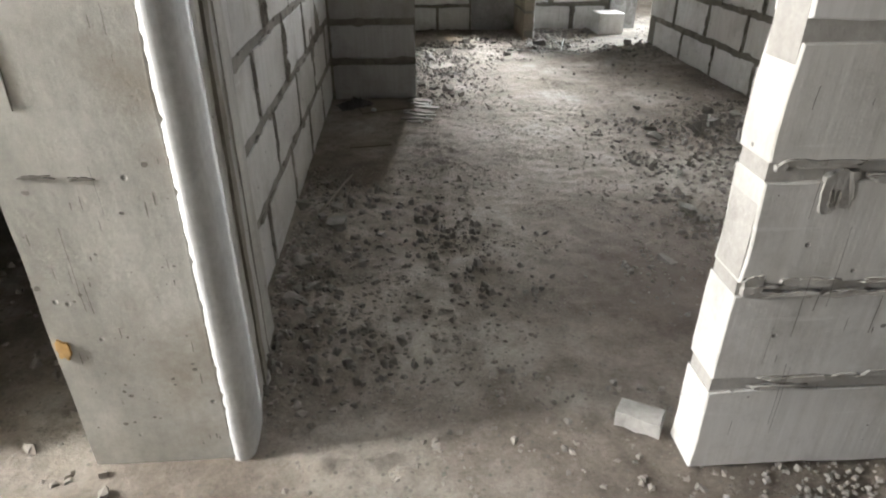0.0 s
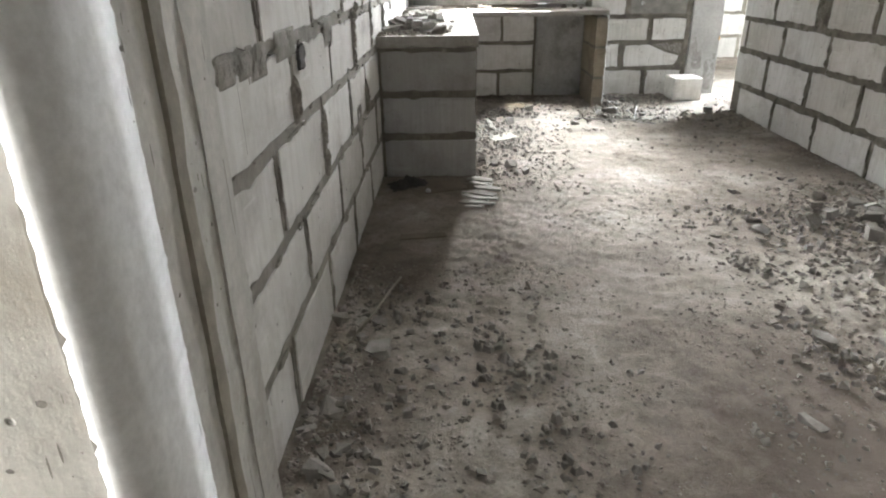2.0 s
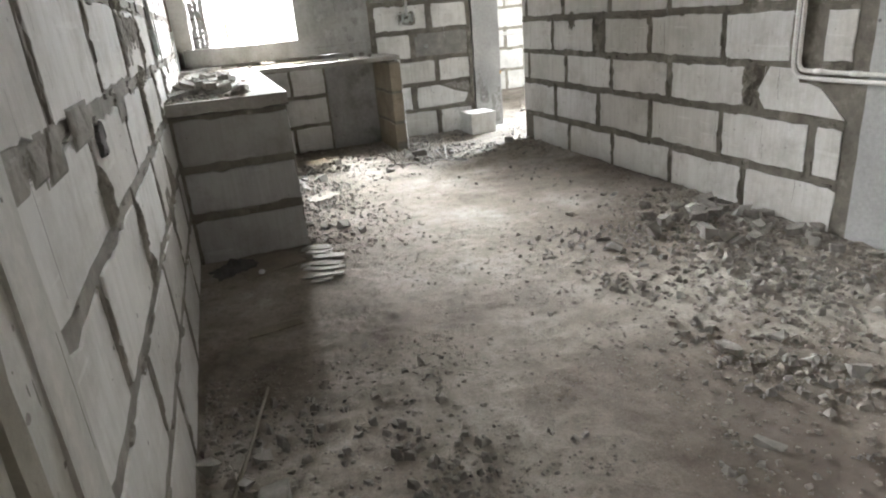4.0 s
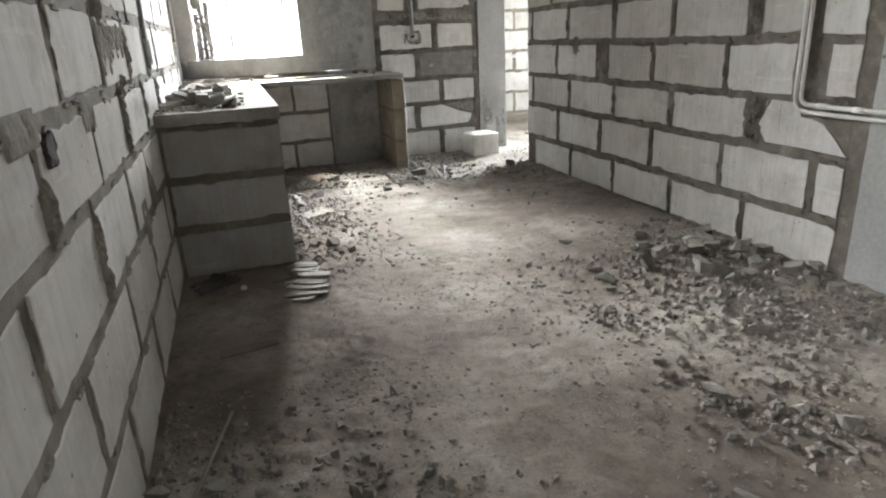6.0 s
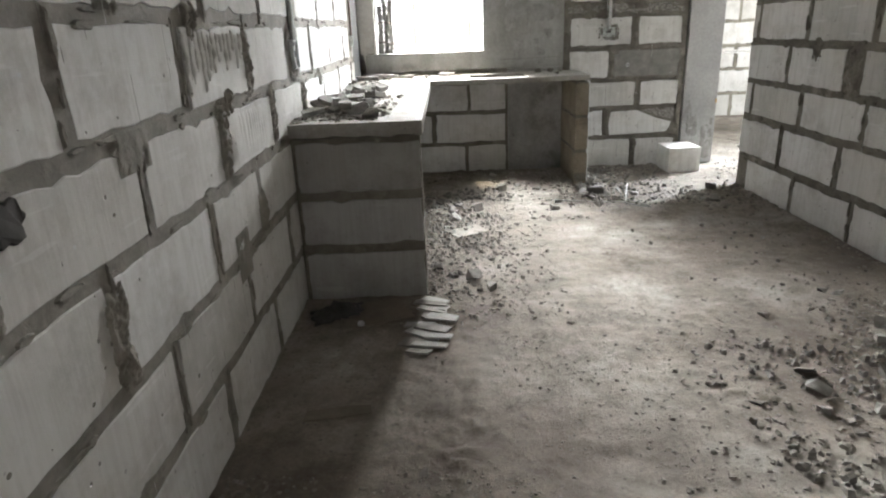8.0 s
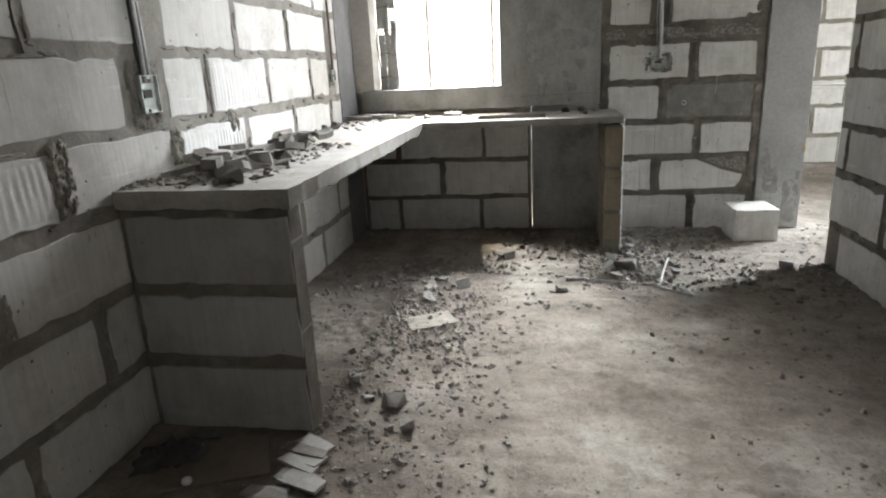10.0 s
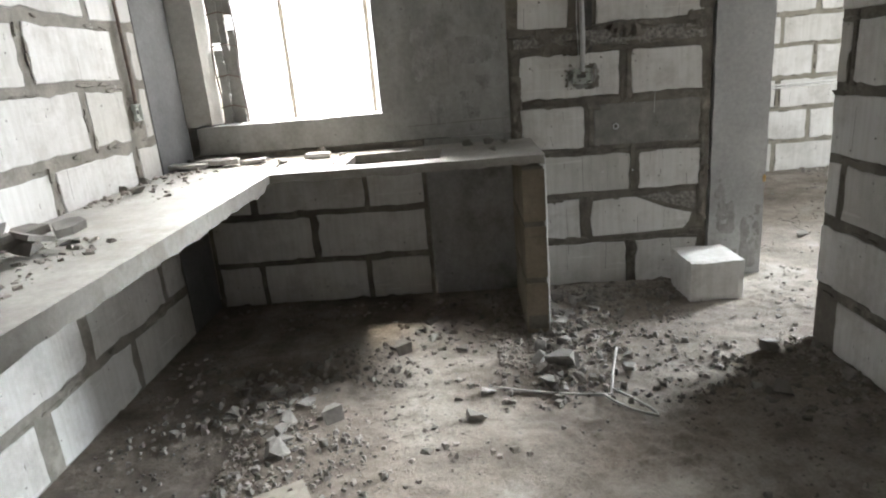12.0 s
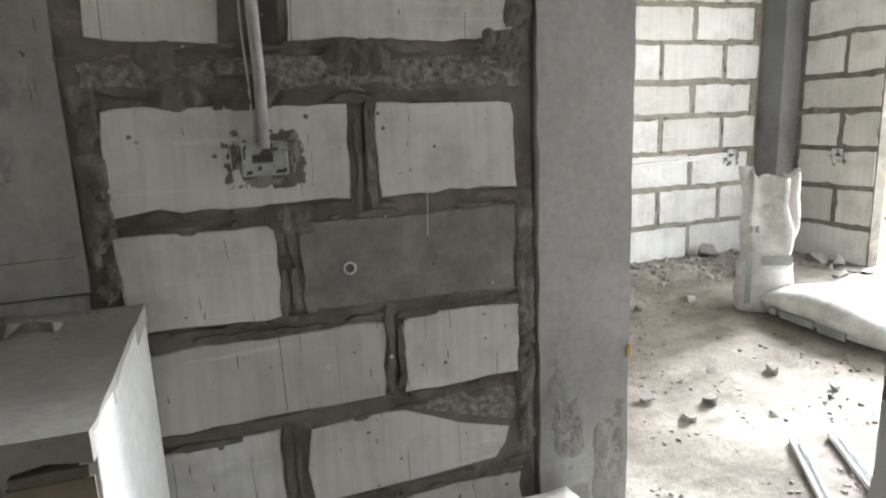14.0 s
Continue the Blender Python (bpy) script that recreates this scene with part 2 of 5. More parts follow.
def structure(name, bm, mat, label):
    return tagged(part(name, bm, mat), label=label, category=name.split("_")[0], kind="structure")


def box(bm, x0, x1, y0, y1, z0, z1, bevel=0.0):
    r = bmesh.ops.create_cube(bm, size=1.0)
    for v in r["verts"]:
        v.co = Vector((x0 + (v.co.x + 0.5) * (x1 - x0), y0 + (v.co.y + 0.5) * (y1 - y0), z0 + (v.co.z + 0.5) * (z1 - z0)))
    if bevel:
        es = list({e for v in r["verts"] for e in v.link_edges})
        bmesh.ops.bevel(bm, geom=es, offset=bevel, segments=2, affect="EDGES")
    return bm


def boxes(*rows, bevel=0.0):
    bm = bmesh.new()
    for r in rows:
        box(bm, *r, bevel=bevel)
    return bm


def thing(name, place, label, category, group="", rz=0.0):
    e = new(name)
    e.matrix_world = pose(*place, 0, 0, rz)
    return tagged(e, label=label, category=category, group=group)


def rough_box(x0, x1, y0, y1, z0, z1, step=0.04, amp=0.006, seed=0, bevel=0.0):
    """A box whose faces are gridded and whose edges wander, as in cast or broken concrete."""
    bm = box(bmesh.new(), x0, x1, y0, y1, z0, z1)
    for axis, lo, hi in ((0, x0, x1), (1, y0, y1), (2, z0, z1)):
        n = max(1, int((hi - lo) / step))
        no = [0, 0, 0]
        no[axis] = 1
        for i in range(1, n):
            co = [0, 0, 0]
            co[axis] = lo + (hi - lo) * i / n
            bmesh.ops.bisect_plane(bm, geom=bm.verts[:] + bm.edges[:] + bm.faces[:], plane_co=co, plane_no=no)
    c = Vector(((x0 + x1) / 2, (y0 + y1) / 2, (z0 + z1) / 2))
    half = Vector(((x1 - x0) / 2, (y1 - y0) / 2, (z1 - z0) / 2))
    for v in bm.verts:
        d = v.co - c
        on = sum(abs(abs(d[i]) - half[i]) < 1e-4 for i in range(3))
        k = amp * (1.0 if on >= 2 else 0.25)
        off = noise.noise_vector(v.co * 14 + Vector((seed, seed * 2, 0))) * k
        if on >= 2:
            for i in range(3):
                if abs(abs(d[i]) - half[i]) < 1e-4:
                    off[i] = -math.copysign(abs(off[i]) * 1.6, d[i])
        v.co += off
    return bm


def tube(points, radius, segs=8, knots=()):
    bm = bmesh.new()
    rings = []
    pts = [Vector(p) for p in points]
    for i, p in enumerate(pts):
        a = pts[max(0, i - 1)]
        b = pts[min(len(pts) - 1, i + 1)]
        d = (b - a).normalized()
        side = d.cross(Vector((0.31, 0.17, 0.93))).normalized()
        up = d.cross(side)
        r = radius * (knots[i] if i < len(knots) else 1)
        rings.append([bm.verts.new(p + side * math.cos(2 * math.pi * k / segs) * r + up * math.sin(2 * math.pi * k / segs) * r) for k in range(segs)])
    for r0, r1 in zip(rings, rings[1:]):
        for k in range(segs):
            bm.faces.new((r0[k], r0[(k + 1) % segs], r1[(k + 1) % segs], r1[k]))
    bm.faces.new(rings[0][::-1])
    bm.faces.new(rings[-1])
    bmesh.ops.recalc_face_normals(bm, faces=bm.faces[:])
    for f in bm.faces:
        f.smooth = len(f.verts) == 4
    return bm


def bend(a, c, b, n=6):
    """Points round a bend from a to b by way of the corner c."""
    a, b, c = Vector(a), Vector(b), Vector(c)
    return [(1 - t) ** 2 * a + 2 * t * (1 - t) * c + t * t * b for t in (i / n for i in range(n + 1))]


class Face:
    """A wall's face: origin, the way along it, and the way out of it."""

    def __init__(self, origin, along, out):
        self.o, self.u, self.n = Vector(origin), Vector(along), Vector(out)

    def at(self, u, z, n=0.0):
        return self.o + self.u * u + Vector((0, 0, z)) + self.n * n


def outline(u0, u1, z0, z1, rng, jit, cut=None):
    """The wandering outline of a block, counter-clockwise."""
    nu, nz = max(2, int((u1 - u0) / 0.045)), 5
    pts = [(u0 + (u1 - u0) * i / nu, z0) for i in range(nu)] + [(u1, z0 + (z1 - z0) * i / nz) for i in range(nz)]
    pts += [(u1 - (u1 - u0) * i / nu, z1) for i in range(nu)] + [(u0, z1 - (z1 - z0) * i / nz) for i in range(nz)]
    if cut:
        pts = list(cut)
    cu, cz = (u0 + u1) / 2, (z0 + z1) / 2
    made = []
    for u, z in pts:
        side = Vector((u * 4.1, z * 4.1, jit * 900))
        wu, wz = noise.noise(side) * 0.009, noise.noise(side + Vector((40, 3, 0))) * 0.010
        du = jit * (rng.uniform(-0.3, 0.6) + (1.1 * rng.random() if rng.random() < 0.14 else 0))
        dz = jit * (rng.uniform(-0.3, 0.6) + (1.1 * rng.random() if rng.random() < 0.14 else 0))
        ku = 1 if abs(abs(u - cu) - (u1 - u0) / 2) < 0.03 or cut else 0.2
        kz = 1 if abs(abs(z - cz) - (z1 - z0) / 2) < 0.03 or cut else 0.2
        made.append((u + wu - math.copysign(min(du, 0.02) * ku, u - cu), z + wz - math.copysign(min(dz, 0.02) * kz, z - cz)))
    return made


def block(face, u0, u1, z0, z1, thick, rng, parent, mat=None, proud=0.006, jit=0.011, cut=None, name="block", label="", ridges=0.0):
    ring = outline(u0, u1, z0, z1, rng, jit, cut)
    cu, cz = (u0 + u1) / 2, z0
    org = face.at(cu, cz)
    bm = bmesh.new()
    tilt_u, tilt_z = rng.uniform(-0.0025, 0.0025), rng.uniform(-0.0015, 0.0015)

    def ring_at(n, inset):
        out = []
        mu, mz = (u0 + u1) / 2, (z0 + z1) / 2
        for u, z in ring:
            uu = u - math.copysign(inset, u - mu)
            zz = z - math.copysign(inset, z - mz)
            out.append(bm.verts.new(face.at(uu, zz, n + (tilt_u * (u - mu) / 0.3 + tilt_z) * (1 if n > 0 else 0)) - org))
        return out

    a = ring_at(proud, 0.003)
    b = ring_at(proud - 0.003, 0.0)
    c = ring_at(-thick - proud if thick > 0.03 else -0.015, 0.0)
    if ridges:
        n = int((u1 - u0 - 0.03) / (ridges / 6))
        cols = []
        for i in range(n + 1):
            u = u0 + 0.015 + (u1 - u0 - 0.03) * i / n
            col = []
            for j in range(7):
                zz = z0 + 0.015 + (z1 - z0 - 0.03) * j / 6
                ph = u / ridges * 2 * math.pi + 6.0 * noise.noise(Vector((u * 8, zz * 4, 3)))
                amp = (0.0045 if ridges > 0.04 else 0.0015) * (0.5 + 1.4 * noise.noise(Vector((u * 11, zz * 12, 9))))
                col.append(bm.verts.new(face.at(u, zz, proud + (0.0035 + amp * math.sin(ph)) * (1 if 0 < j < 6 and 0 < i < n else -0.3)) - org))
            cols.append(col)
        for p, q in zip(cols, cols[1:]):
            for j in range(6):
                bm.faces.new((p[j], q[j], q[j + 1], p[j + 1])).smooth = True
    bm.faces.new(a)
    bm.faces.new(c[::-1])
    k = len(ring)
    for r0, r1 in ((b, a), (c, b)):
        for i in range(k):
            bm.faces.new((r0[i], r0[(i + 1) % k], r1[(i + 1) % k], r1[i]))
    bmesh.ops.recalc_face_normals(bm, faces=bm.faces[:])
    ob = part(name, bm, mat or BLOCK, parent, label)
    ob.location = org
    return ob


def courses(face, rows, u_start, u_end, thick, parent, seed, gap=0.026, skip=(), **kw):
    """Lay courses of blocks. rows: bottom, top and the joints along each course."""
    rng = random.Random(seed)
    for z0, z1, joints in rows:
        ends = [u_start] + sorted(joints) + [u_end]
        for a, b in zip(ends, ends[1:]):
            if any(s[0] < (a + b) / 2 < s[1] and s[2] < (z0 + z1) / 2 < s[3] for s in skip):
                continue
            ga = gap * rng.uniform(0.35, 0.75) if a != u_start else 0.0
            gb = gap * rng.uniform(0.35, 0.75) if b != u_end else 0.0
            zb = 0.0 if z0 == 0 else gap * rng.uniform(0.4, 0.65)
            if b - a - ga - gb > 0.04:
                block(face, a + ga, b - gb, z0 + zb, z1 - gap * rng.uniform(0.4, 0.65), thick, rng, parent, **kw)


def patch(face, u0, u1, z0, z1, parent, rng, mat=None, thick=0.009, name="mortar_patch", label="", wob=0.3):
    """An irregular smear or filling of mortar on a wall."""
    bm = bmesh.new()
    cu, cz, ru, rz = (u0 + u1) / 2, (z0 + z1) / 2, (u1 - u0) / 2, (z1 - z0) / 2
    n = 34
    ring, top = [], []
    s0 = rng.random() * 50
    for i in range(n):
        a = 2 * math.pi * i / n
        ca, sa = math.cos(a), math.sin(a)
        k = 1.0 / max(abs(ca), abs(sa)) ** 0.6 * (1 + wob * 2.2 * noise.noise(Vector((ca * 1.7 + s0, sa * 1.7, 0))) - wob * 0.35 * rng.random())
        ring.append(bm.verts.new(face.at(cu + ca * ru * k, cz + sa * rz * k, -0.004)))
        top.append(bm.verts.new(face.at(cu + ca * ru * k * 0.93, cz + sa * rz * k * 0.93, thick * rng.uniform(0.85, 1.1))))
    for i in range(n):
        bm.faces.new((ring[i], ring[(i + 1) % n], top[(i + 1) % n], top[i]))
    bm.faces.new(top)
    bmesh.ops.recalc_face_normals(bm, faces=bm.faces[:])
    return part(name, bm, mat or MORTAR, parent, label)


def crust(face, u0, u1, z0, z1, parent, seed, mat=None, height=0.014, fu=28, fz=28, cut=0.3, step=0.006, name="mortar_lump", label="", base=0.006, ridge=False):
    """Rough raised mortar or plaster: a height field with a ragged outline."""
    nu, nz_ = max(4, int((u1 - u0) / step)), max(4, int((z1 - z0) / step))
    org = face.at((u0 + u1) / 2, z0)
    bm = bmesh.new()
    grid, tall = {}, {}
    for i in range(nu + 1):
        for j in range(nz_ + 1):
            a, b = 2 * i / nu - 1, 2 * j / nz_ - 1
            u, z = u0 + (u1 - u0) * i / nu, z0 + (z1 - z0) * j / nz_
            if ridge:
                wob = 0.35 * noise.noise(Vector((u * 6, z * 5, seed)))
                q = 0.5 + 0.5 * math.cos((u * fu + wob) * 2 * math.pi) + 0.8 * noise.noise(Vector((u * 14, z * fz, seed))) + 0.4 * noise.noise(Vector((u * 60, z * 60, seed)))
            else:
                q = noise.fractal(Vector((u * fu, z * fz, seed * 3.7)), 0.7, 2.1, 4) * 0.75 + 0.5
            h = height * (q * (1 - abs(a) ** 4) * (1 - abs(b) ** 5) - cut) / (1 - cut)
            tall[i, j] = h
            grid[i, j] = bm.verts.new(face.at(u, z, base + max(h, -0.003) + (0.0015 if h > 0 else 0)) - org)
    for i in range(nu):
        for j in range(nz_):
            ks = ((i, j), (i + 1, j), (i + 1, j + 1), (i, j + 1))
            if max(tall[k] for k in ks) > -0.0005:
                bm.faces.new([grid[k] for k in ks])
    bmesh.ops.delete(bm, geom=[v for v in bm.verts if not v.link_faces], context="VERTS")
    bmesh.ops.recalc_face_normals(bm, faces=bm.faces[:])
    ob = part(name, bm, mat or MORTAR, parent, label)
    ob.location = org
    return ob


H = 2.9

# ---- floor, ceilings ----
def make_ground():
    xs = np.concatenate([np.arange(-1.6, 0.6, 0.1), np.arange(0.6, 4.0, 0.016), np.arange(4.0, 7.7, 0.06)])
    ys = np.concatenate([np.arange(-2.6, 2.0, 0.08), np.arange(2.0, 8.6, 0.016), np.arange(8.6, 11.6, 0.06)])
    verts, faces = [], []
    for y in ys:
        for x in xs:
            p = Vector((x, y, 0))
            z = noise.fractal(p * 2.3, 0.8, 2.1, 4) * 0.006 + noise.fractal(p * 15, 0.7, 2.2, 3) * 0.005
            z += 0.009 * max(0.0, noise.noise(p * 31)) ** 2 * (1.5 if x < 1.5 or x > 2.6 else 0.6)
            crust = max(0.0, noise.noise(p * 1.9 + Vector((5, 1, 0))) + 0.12) * (1.0 if x < 1.5 or x > 2.3 else 0.35)
            z += 0.045 * crust * max(0.0, noise.noise(p * 24 + Vector((0, 3, 0))) - 0.02)
            verts.append((x, y, z - 0.004))
    w = len(xs)
    for j in range(len(ys) - 1):
        for i in range(w - 1):
            if ys[j] > 8.64 and xs[i] < 3.74:
                continue
            a = j * w + i
            faces.append((a, a + 1, a + w + 1, a + w))
    me = bpy.data.meshes.new("floor")
    me.from_pydata(verts, [], faces)
    me.shade_smooth()
    return me


structure("floor", make_ground(), FLOOR, "dusty uneven grey-brown screed floor strewn with grit")
structure("floor_slab", boxes((-1.7, 3.73, -2.7, 8.72, -0.4, -0.05), (3.731, 7.45, -2.7, 11.45, -0.4, -0.05)), COLUMN, "rough cast concrete floor slab under the screed")
structure("ceiling", boxes((-1.7, 3.73, -2.7, 8.73, H, H + 0.15), (3.731, 7.45, -2.7, 11.45, H, H + 0.15)), CEIL, "bare cast concrete ceiling slab")

# ---- left wall of the kitchen ----
west = structure("wall_west", boxes((0.59, 0.69, 2.98, 8.15, 0.0, H), (0.5, 0.589, 8.0, 8.9, 0.0, H)), MORTAR_WEST, "aerated block wall with wide smeared grey mortar joints")
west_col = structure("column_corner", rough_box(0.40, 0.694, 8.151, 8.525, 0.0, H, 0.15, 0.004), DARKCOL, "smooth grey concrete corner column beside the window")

# entry pillar, with a rounded pale bead down its corner
bm = bmesh.new()
prof = [(0.42, 2.39), (0.75, 2.39), (0.787, 2.435), (0.789, 2.495), (0.780, 2.63), (0.763, 2.79), (0.755, 2.94), (0.71, 3.0), (0.69, 3.05), (0.42, 3.05)]
nz = 40
cols = []
for i in range(nz + 1):
    z = H * i / nz
    cols.append([bm.verts.new((x + 0.004 * noise.noise(Vector((x * 9, y * 9, z * 7))), y + 0.004 * noise.noise(Vector((x * 9, y * 9, z * 7 + 50))), z)) for x, y in prof])
for r0, r1 in zip(cols, cols[1:]):
    for k in range(len(prof)):
        bm.faces.new((r0[k], r0[(k + 1) % len(prof)], r1[(k + 1) % len(prof)], r1[k]))
bmesh.ops.recalc_face_normals(bm, faces=bm.faces[:])
pillar = structure("column_entry", bm, PILLAR, "pale cast concrete door pillar with pits and scratches")
bm = bmesh.new()
cols = []
rng_bead = random.Random(8)
for i in range(261):
    z = H * i / 260
    w = 0.003 * noise.noise(Vector((0, 3, z * 2.2)))
    e = 0.004 * noise.noise(Vector((5, 3, z * 60))) + 0.002 * rng_bead.random() + 0.007 * (rng_bead.random() < 0.16) * rng_bead.random()
    arc = [(0.754 + w * 0.6 + e, 2.3915), (0.756 + w * 0.6 + e, 2.384), (0.769, 2.380), (0.782, 2.381), (0.793, 2.386), (0.802, 2.402), (0.804, 2.44), (0.799, 2.51), (0.784 + e * 0.3, 2.585)]
    cols.append([bm.verts.new((x, y, z)) for x, y in arc])
for r0, r1 in zip(cols, cols[1:]):
    for k in range(9):
        f = bm.faces.new((r0[k], r0[(k + 1) % 9], r1[(k + 1) % 9], r1[k]))
        f.smooth = True
bmesh.ops.recalc_face_normals(bm, faces=bm.faces[:])
part("corner_bead", bm, BEAD, pillar, "wide rounded white plaster bead with a jagged edge")
PF = Face((0.821, 0, 0), (0, 1, 0), (1, 0, 0))
bm = bmesh.new()
for i in range(60):
    z0, z1 = H * i / 60, H * (i + 1) / 60
    y0 = 2.655 + 0.02 * z0 + 0.006 * noise.noise(Vector((2, 0, z0 * 8)))
    y1 = 2.655 + 0.02 * z1 + 0.006 * noise.noise(Vector((2, 0, z1 * 8)))
    w0 = 0.036 + 0.012 * noise.noise(Vector((9, 0, z0 * 11)))
    w1 = 0.036 + 0.012 * noise.noise(Vector((9, 0, z1 * 11)))
    bm.faces.new([bm.verts.new(p) for p in ((0.7835, y0, z0), (0.7835, y0 + w0, z0), (0.7835, y1 + w1, z1), (0.7835, y1, z1))])
bmesh.ops.remove_doubles(bm, verts=bm.verts[:], dist=0.0005)
r = bmesh.ops.extrude_face_region(bm, geom=bm.faces[:])
bmesh.ops.translate(bm, vec=(-0.012, 0, 0), verts=[g for g in r["geom"] if isinstance(g, bmesh.types.BMVert)])
bmesh.ops.recalc_face_normals(bm, faces=bm.faces[:])
part("mortar_joint", bm, JOINT, pillar, "wandering brownish mortar joint up the pillar's side")
part("form_ridge", rough_box(0.752, 0.7665, 2.815, 2.824, 0.0, H, 0.05, 0.003, 4), PILLAR, pillar, "thin ridge left by the formwork")
crust(Face((0.703, 0, 0), (0, 1, 0), (1, 0, 0)), 2.985, 3.10, 0.0, 2.3, pillar, 9, PILLAR, 0.012, 22, 9, 0.3, 0.008, "ragged_edge", "ragged plaster edge against the block wall", base=-0.004)

STAIN = make_plain("dark_splash", (0.2, 0.197, 0.187), (0.31, 0.305, 0.295), 9, bumps=0.3)
ORANGE = make_plain("rust_stain", (0.5, 0.3, 0.1), (0.6, 0.4, 0.18), 20, bumps=0.1)
PFR = Face((0, 2.39, 0), (1, 0, 0), (0, -1, 0))
late = []
late.append((PFR, 0.425, 0.455, 0.33, 0.38, "ORANGE"))
for row in ((0.47, 0.53, 0.755, 0.765), (0.56, 0.60, 0.75, 0.76), (0.50, 0.505, 0.9, 1.02)):
    late.append((PFR, *row, "GOUGE"))

# ---- far wall ----
FAR_T = 0.2
far = structure("wall_north", boxes(
    (0.694, 1.975, 8.53, 8.53 + FAR_T, 0.0, 0.895),
    (0.694, 3.52, 8.535, 8.53 + FAR_T, 2.6, H),
    (2.46, 3.52, 8.53, 8.53 + FAR_T, 0.0, 2.6)), MORTAR, "aerated block wall with wide grey mortar joints beside the window")
structure("column_window_east", rough_box(1.765, 2.46, 8.522, 8.53 + FAR_T, 0.9, 2.6, 0.12, 0.006, 5), WINCOL, "stained grey plastered concrete beside the window")
structure("column_window_foot", rough_box(1.98, 2.455, 8.524, 8.53 + FAR_T - 0.01, 0.0, 0.898, 0.12, 0.005, 7), WINCOL, "dark stained concrete foot behind the counter")
structure("column_window_west", rough_box(0.697, 0.835, 8.522, 8.53 + FAR_T, 1.06, 2.6, 0.1, 0.005, 8), PALE, "pale rough plastered concrete beside the window")
structure("window_1", rough_box(0.74, 1.83, 8.512, 8.53 + FAR_T + 0.02, 0.90, 1.058, 0.08, 0.006, 9), WINCOL, "rough grey concrete window sill of the open window")
east_col = structure("column_passage", rough_box(3.53, 3.83, 8.515, 8.80, 0.0, H, 0.08, 0.007, 3), COLUMN, "bluish grey concrete column with dark stains at its foot")

# ---- right wall ----
east = structure("wall_east", boxes((3.69, 3.79, 4.385, 7.682, 0.0, H), (3.69, 3.79, 2.42, 3.9, 0.0, H)), MORTAR, "aerated block wall with wide dark mortar joints")
structure("column_east", rough_box(3.686, 3.80, 3.90, 4.30, 0.0, H, 0.1, 0.004, 13), COLUMN, "smooth grey concrete column in the block wall")
part("mortar_joint", boxes((3.692, 3.79, 4.30, 4.385, 0.0, H)), MORTAR, east)

# ---- entry wall ----
south = structure("wall_south", boxes((1.8765, 3.685, 2.2945, 2.395, 0.0, H)), GREYJOINT, "pale aerated block wall with grey mortar joints beside the doorway")

# ---- the room beyond the passage ----
north_far = structure("wall_north_far", boxes((3.835, 7.15, 11.33, 11.45, 0.0, H)), JOINT, "bright aerated block wall with wavy grey mortar joints")
east_far = structure("wall_east_far", boxes((7.35, 7.45, 10.38, 11.1, 0.0, H), (7.35, 7.45, 7.0, 10.38, 2.45, H), (7.35, 7.45, 2.3, 7.0, 0, H)), MORTAR, "bright aerated block wall beside the tall opening")
structure("column_far", rough_box(7.155, 7.42, 11.1, 11.42, 0.0, H, 0.12, 0.004, 21), DARKCOL, "grey concrete column in the far corner")
structure("wall_far_west", boxes((3.73, 3.83, 8.805, 11.45, 0.0, H)), PALE, "plain wall closing the far room")
structure("wall_far_south", boxes((3.80, 7.45, 2.2, 2.3, 0.0, H)), PALE, "plain wall closing the far room")

# ---- closing walls and added light stops round the entry space ----
# Unseen wall; its openings are added to let the entry lamps in.
structure("wall_entry_west", boxes((-1.7, -1.6, 2.32, 8.7, 0.0, H), (-1.7, -1.6, 1.5, 1.94, 0.0, H), (-1.7, -1.6, 1.94, 2.32, 0.0, 0.6), (-1.7, -1.6, 1.94, 2.32, 2.35, H), (-1.7, -1.6, -2.7, 0.0, 0.0, H), (-1.7, -1.6, 0.0, 1.5, 0.0, 0.35), (-1.7, -1.6, 0.0, 1.5, 2.35, H)), PALE, "unseen wall with openings for two lamps, closing the side room")
structure("wall_entry_north", boxes((-1.6, 0.40, 8.6, 8.7, 0.0, H)), PALE, "plain wall closing the dark side room")
# Two unseen walls, added to keep the entry lamps off the side room.
structure("wall_entry_partition", boxes((-1.6, -0.1, 1.7, 1.8, 0.0, H)), PALE, "unseen partition added to keep light off the side room")
structure("wall_side_room", boxes((-1.6, -0.1, 2.40, 2.50, 0.0, H)), PALE, "unseen wall added to keep light off the dark side room")
structure("wall_entry_south", boxes((-1.6, 7.4, -2.7, -2.6, 0.0, H)), PALE, "plain wall behind the entry")
structure("wall_entry_east", boxes((7.35, 7.45, -2.7, 2.2, 0.0, H)), PALE, "plain wall closing the entry space")

# ---- outdoors ----
glow = bpy.data.materials.new("overcast_sky")
glow.use_nodes = True
glow.node_tree.nodes.remove(glow.node_tree.nodes["Principled BSDF"])
em = glow.node_tree.nodes.new("ShaderNodeEmission")
em.inputs[0].default_value, em.inputs[1].default_value = (0.97, 0.985, 1.0, 1), 1.3
glow.node_tree.links.new(em.outputs[0], glow.node_tree.nodes["Material Output"].inputs[0])
structure("backdrop_sky_north", boxes((-30, 30, 40, 40.1, -3.1, 40)), glow, "bright hazy white sky beyond the window")
structure("backdrop_sky_east", boxes((40, 40.1, -30, 30, -3.1, 40)), glow, "bright hazy white sky beyond the opening")
bm = bmesh.new()
bmesh.ops.create_grid(bm, x_segments=2, y_segments=2, size=900)
bmesh.ops.translate(bm, vec=(0, 0, -3.2), verts=bm.verts[:])
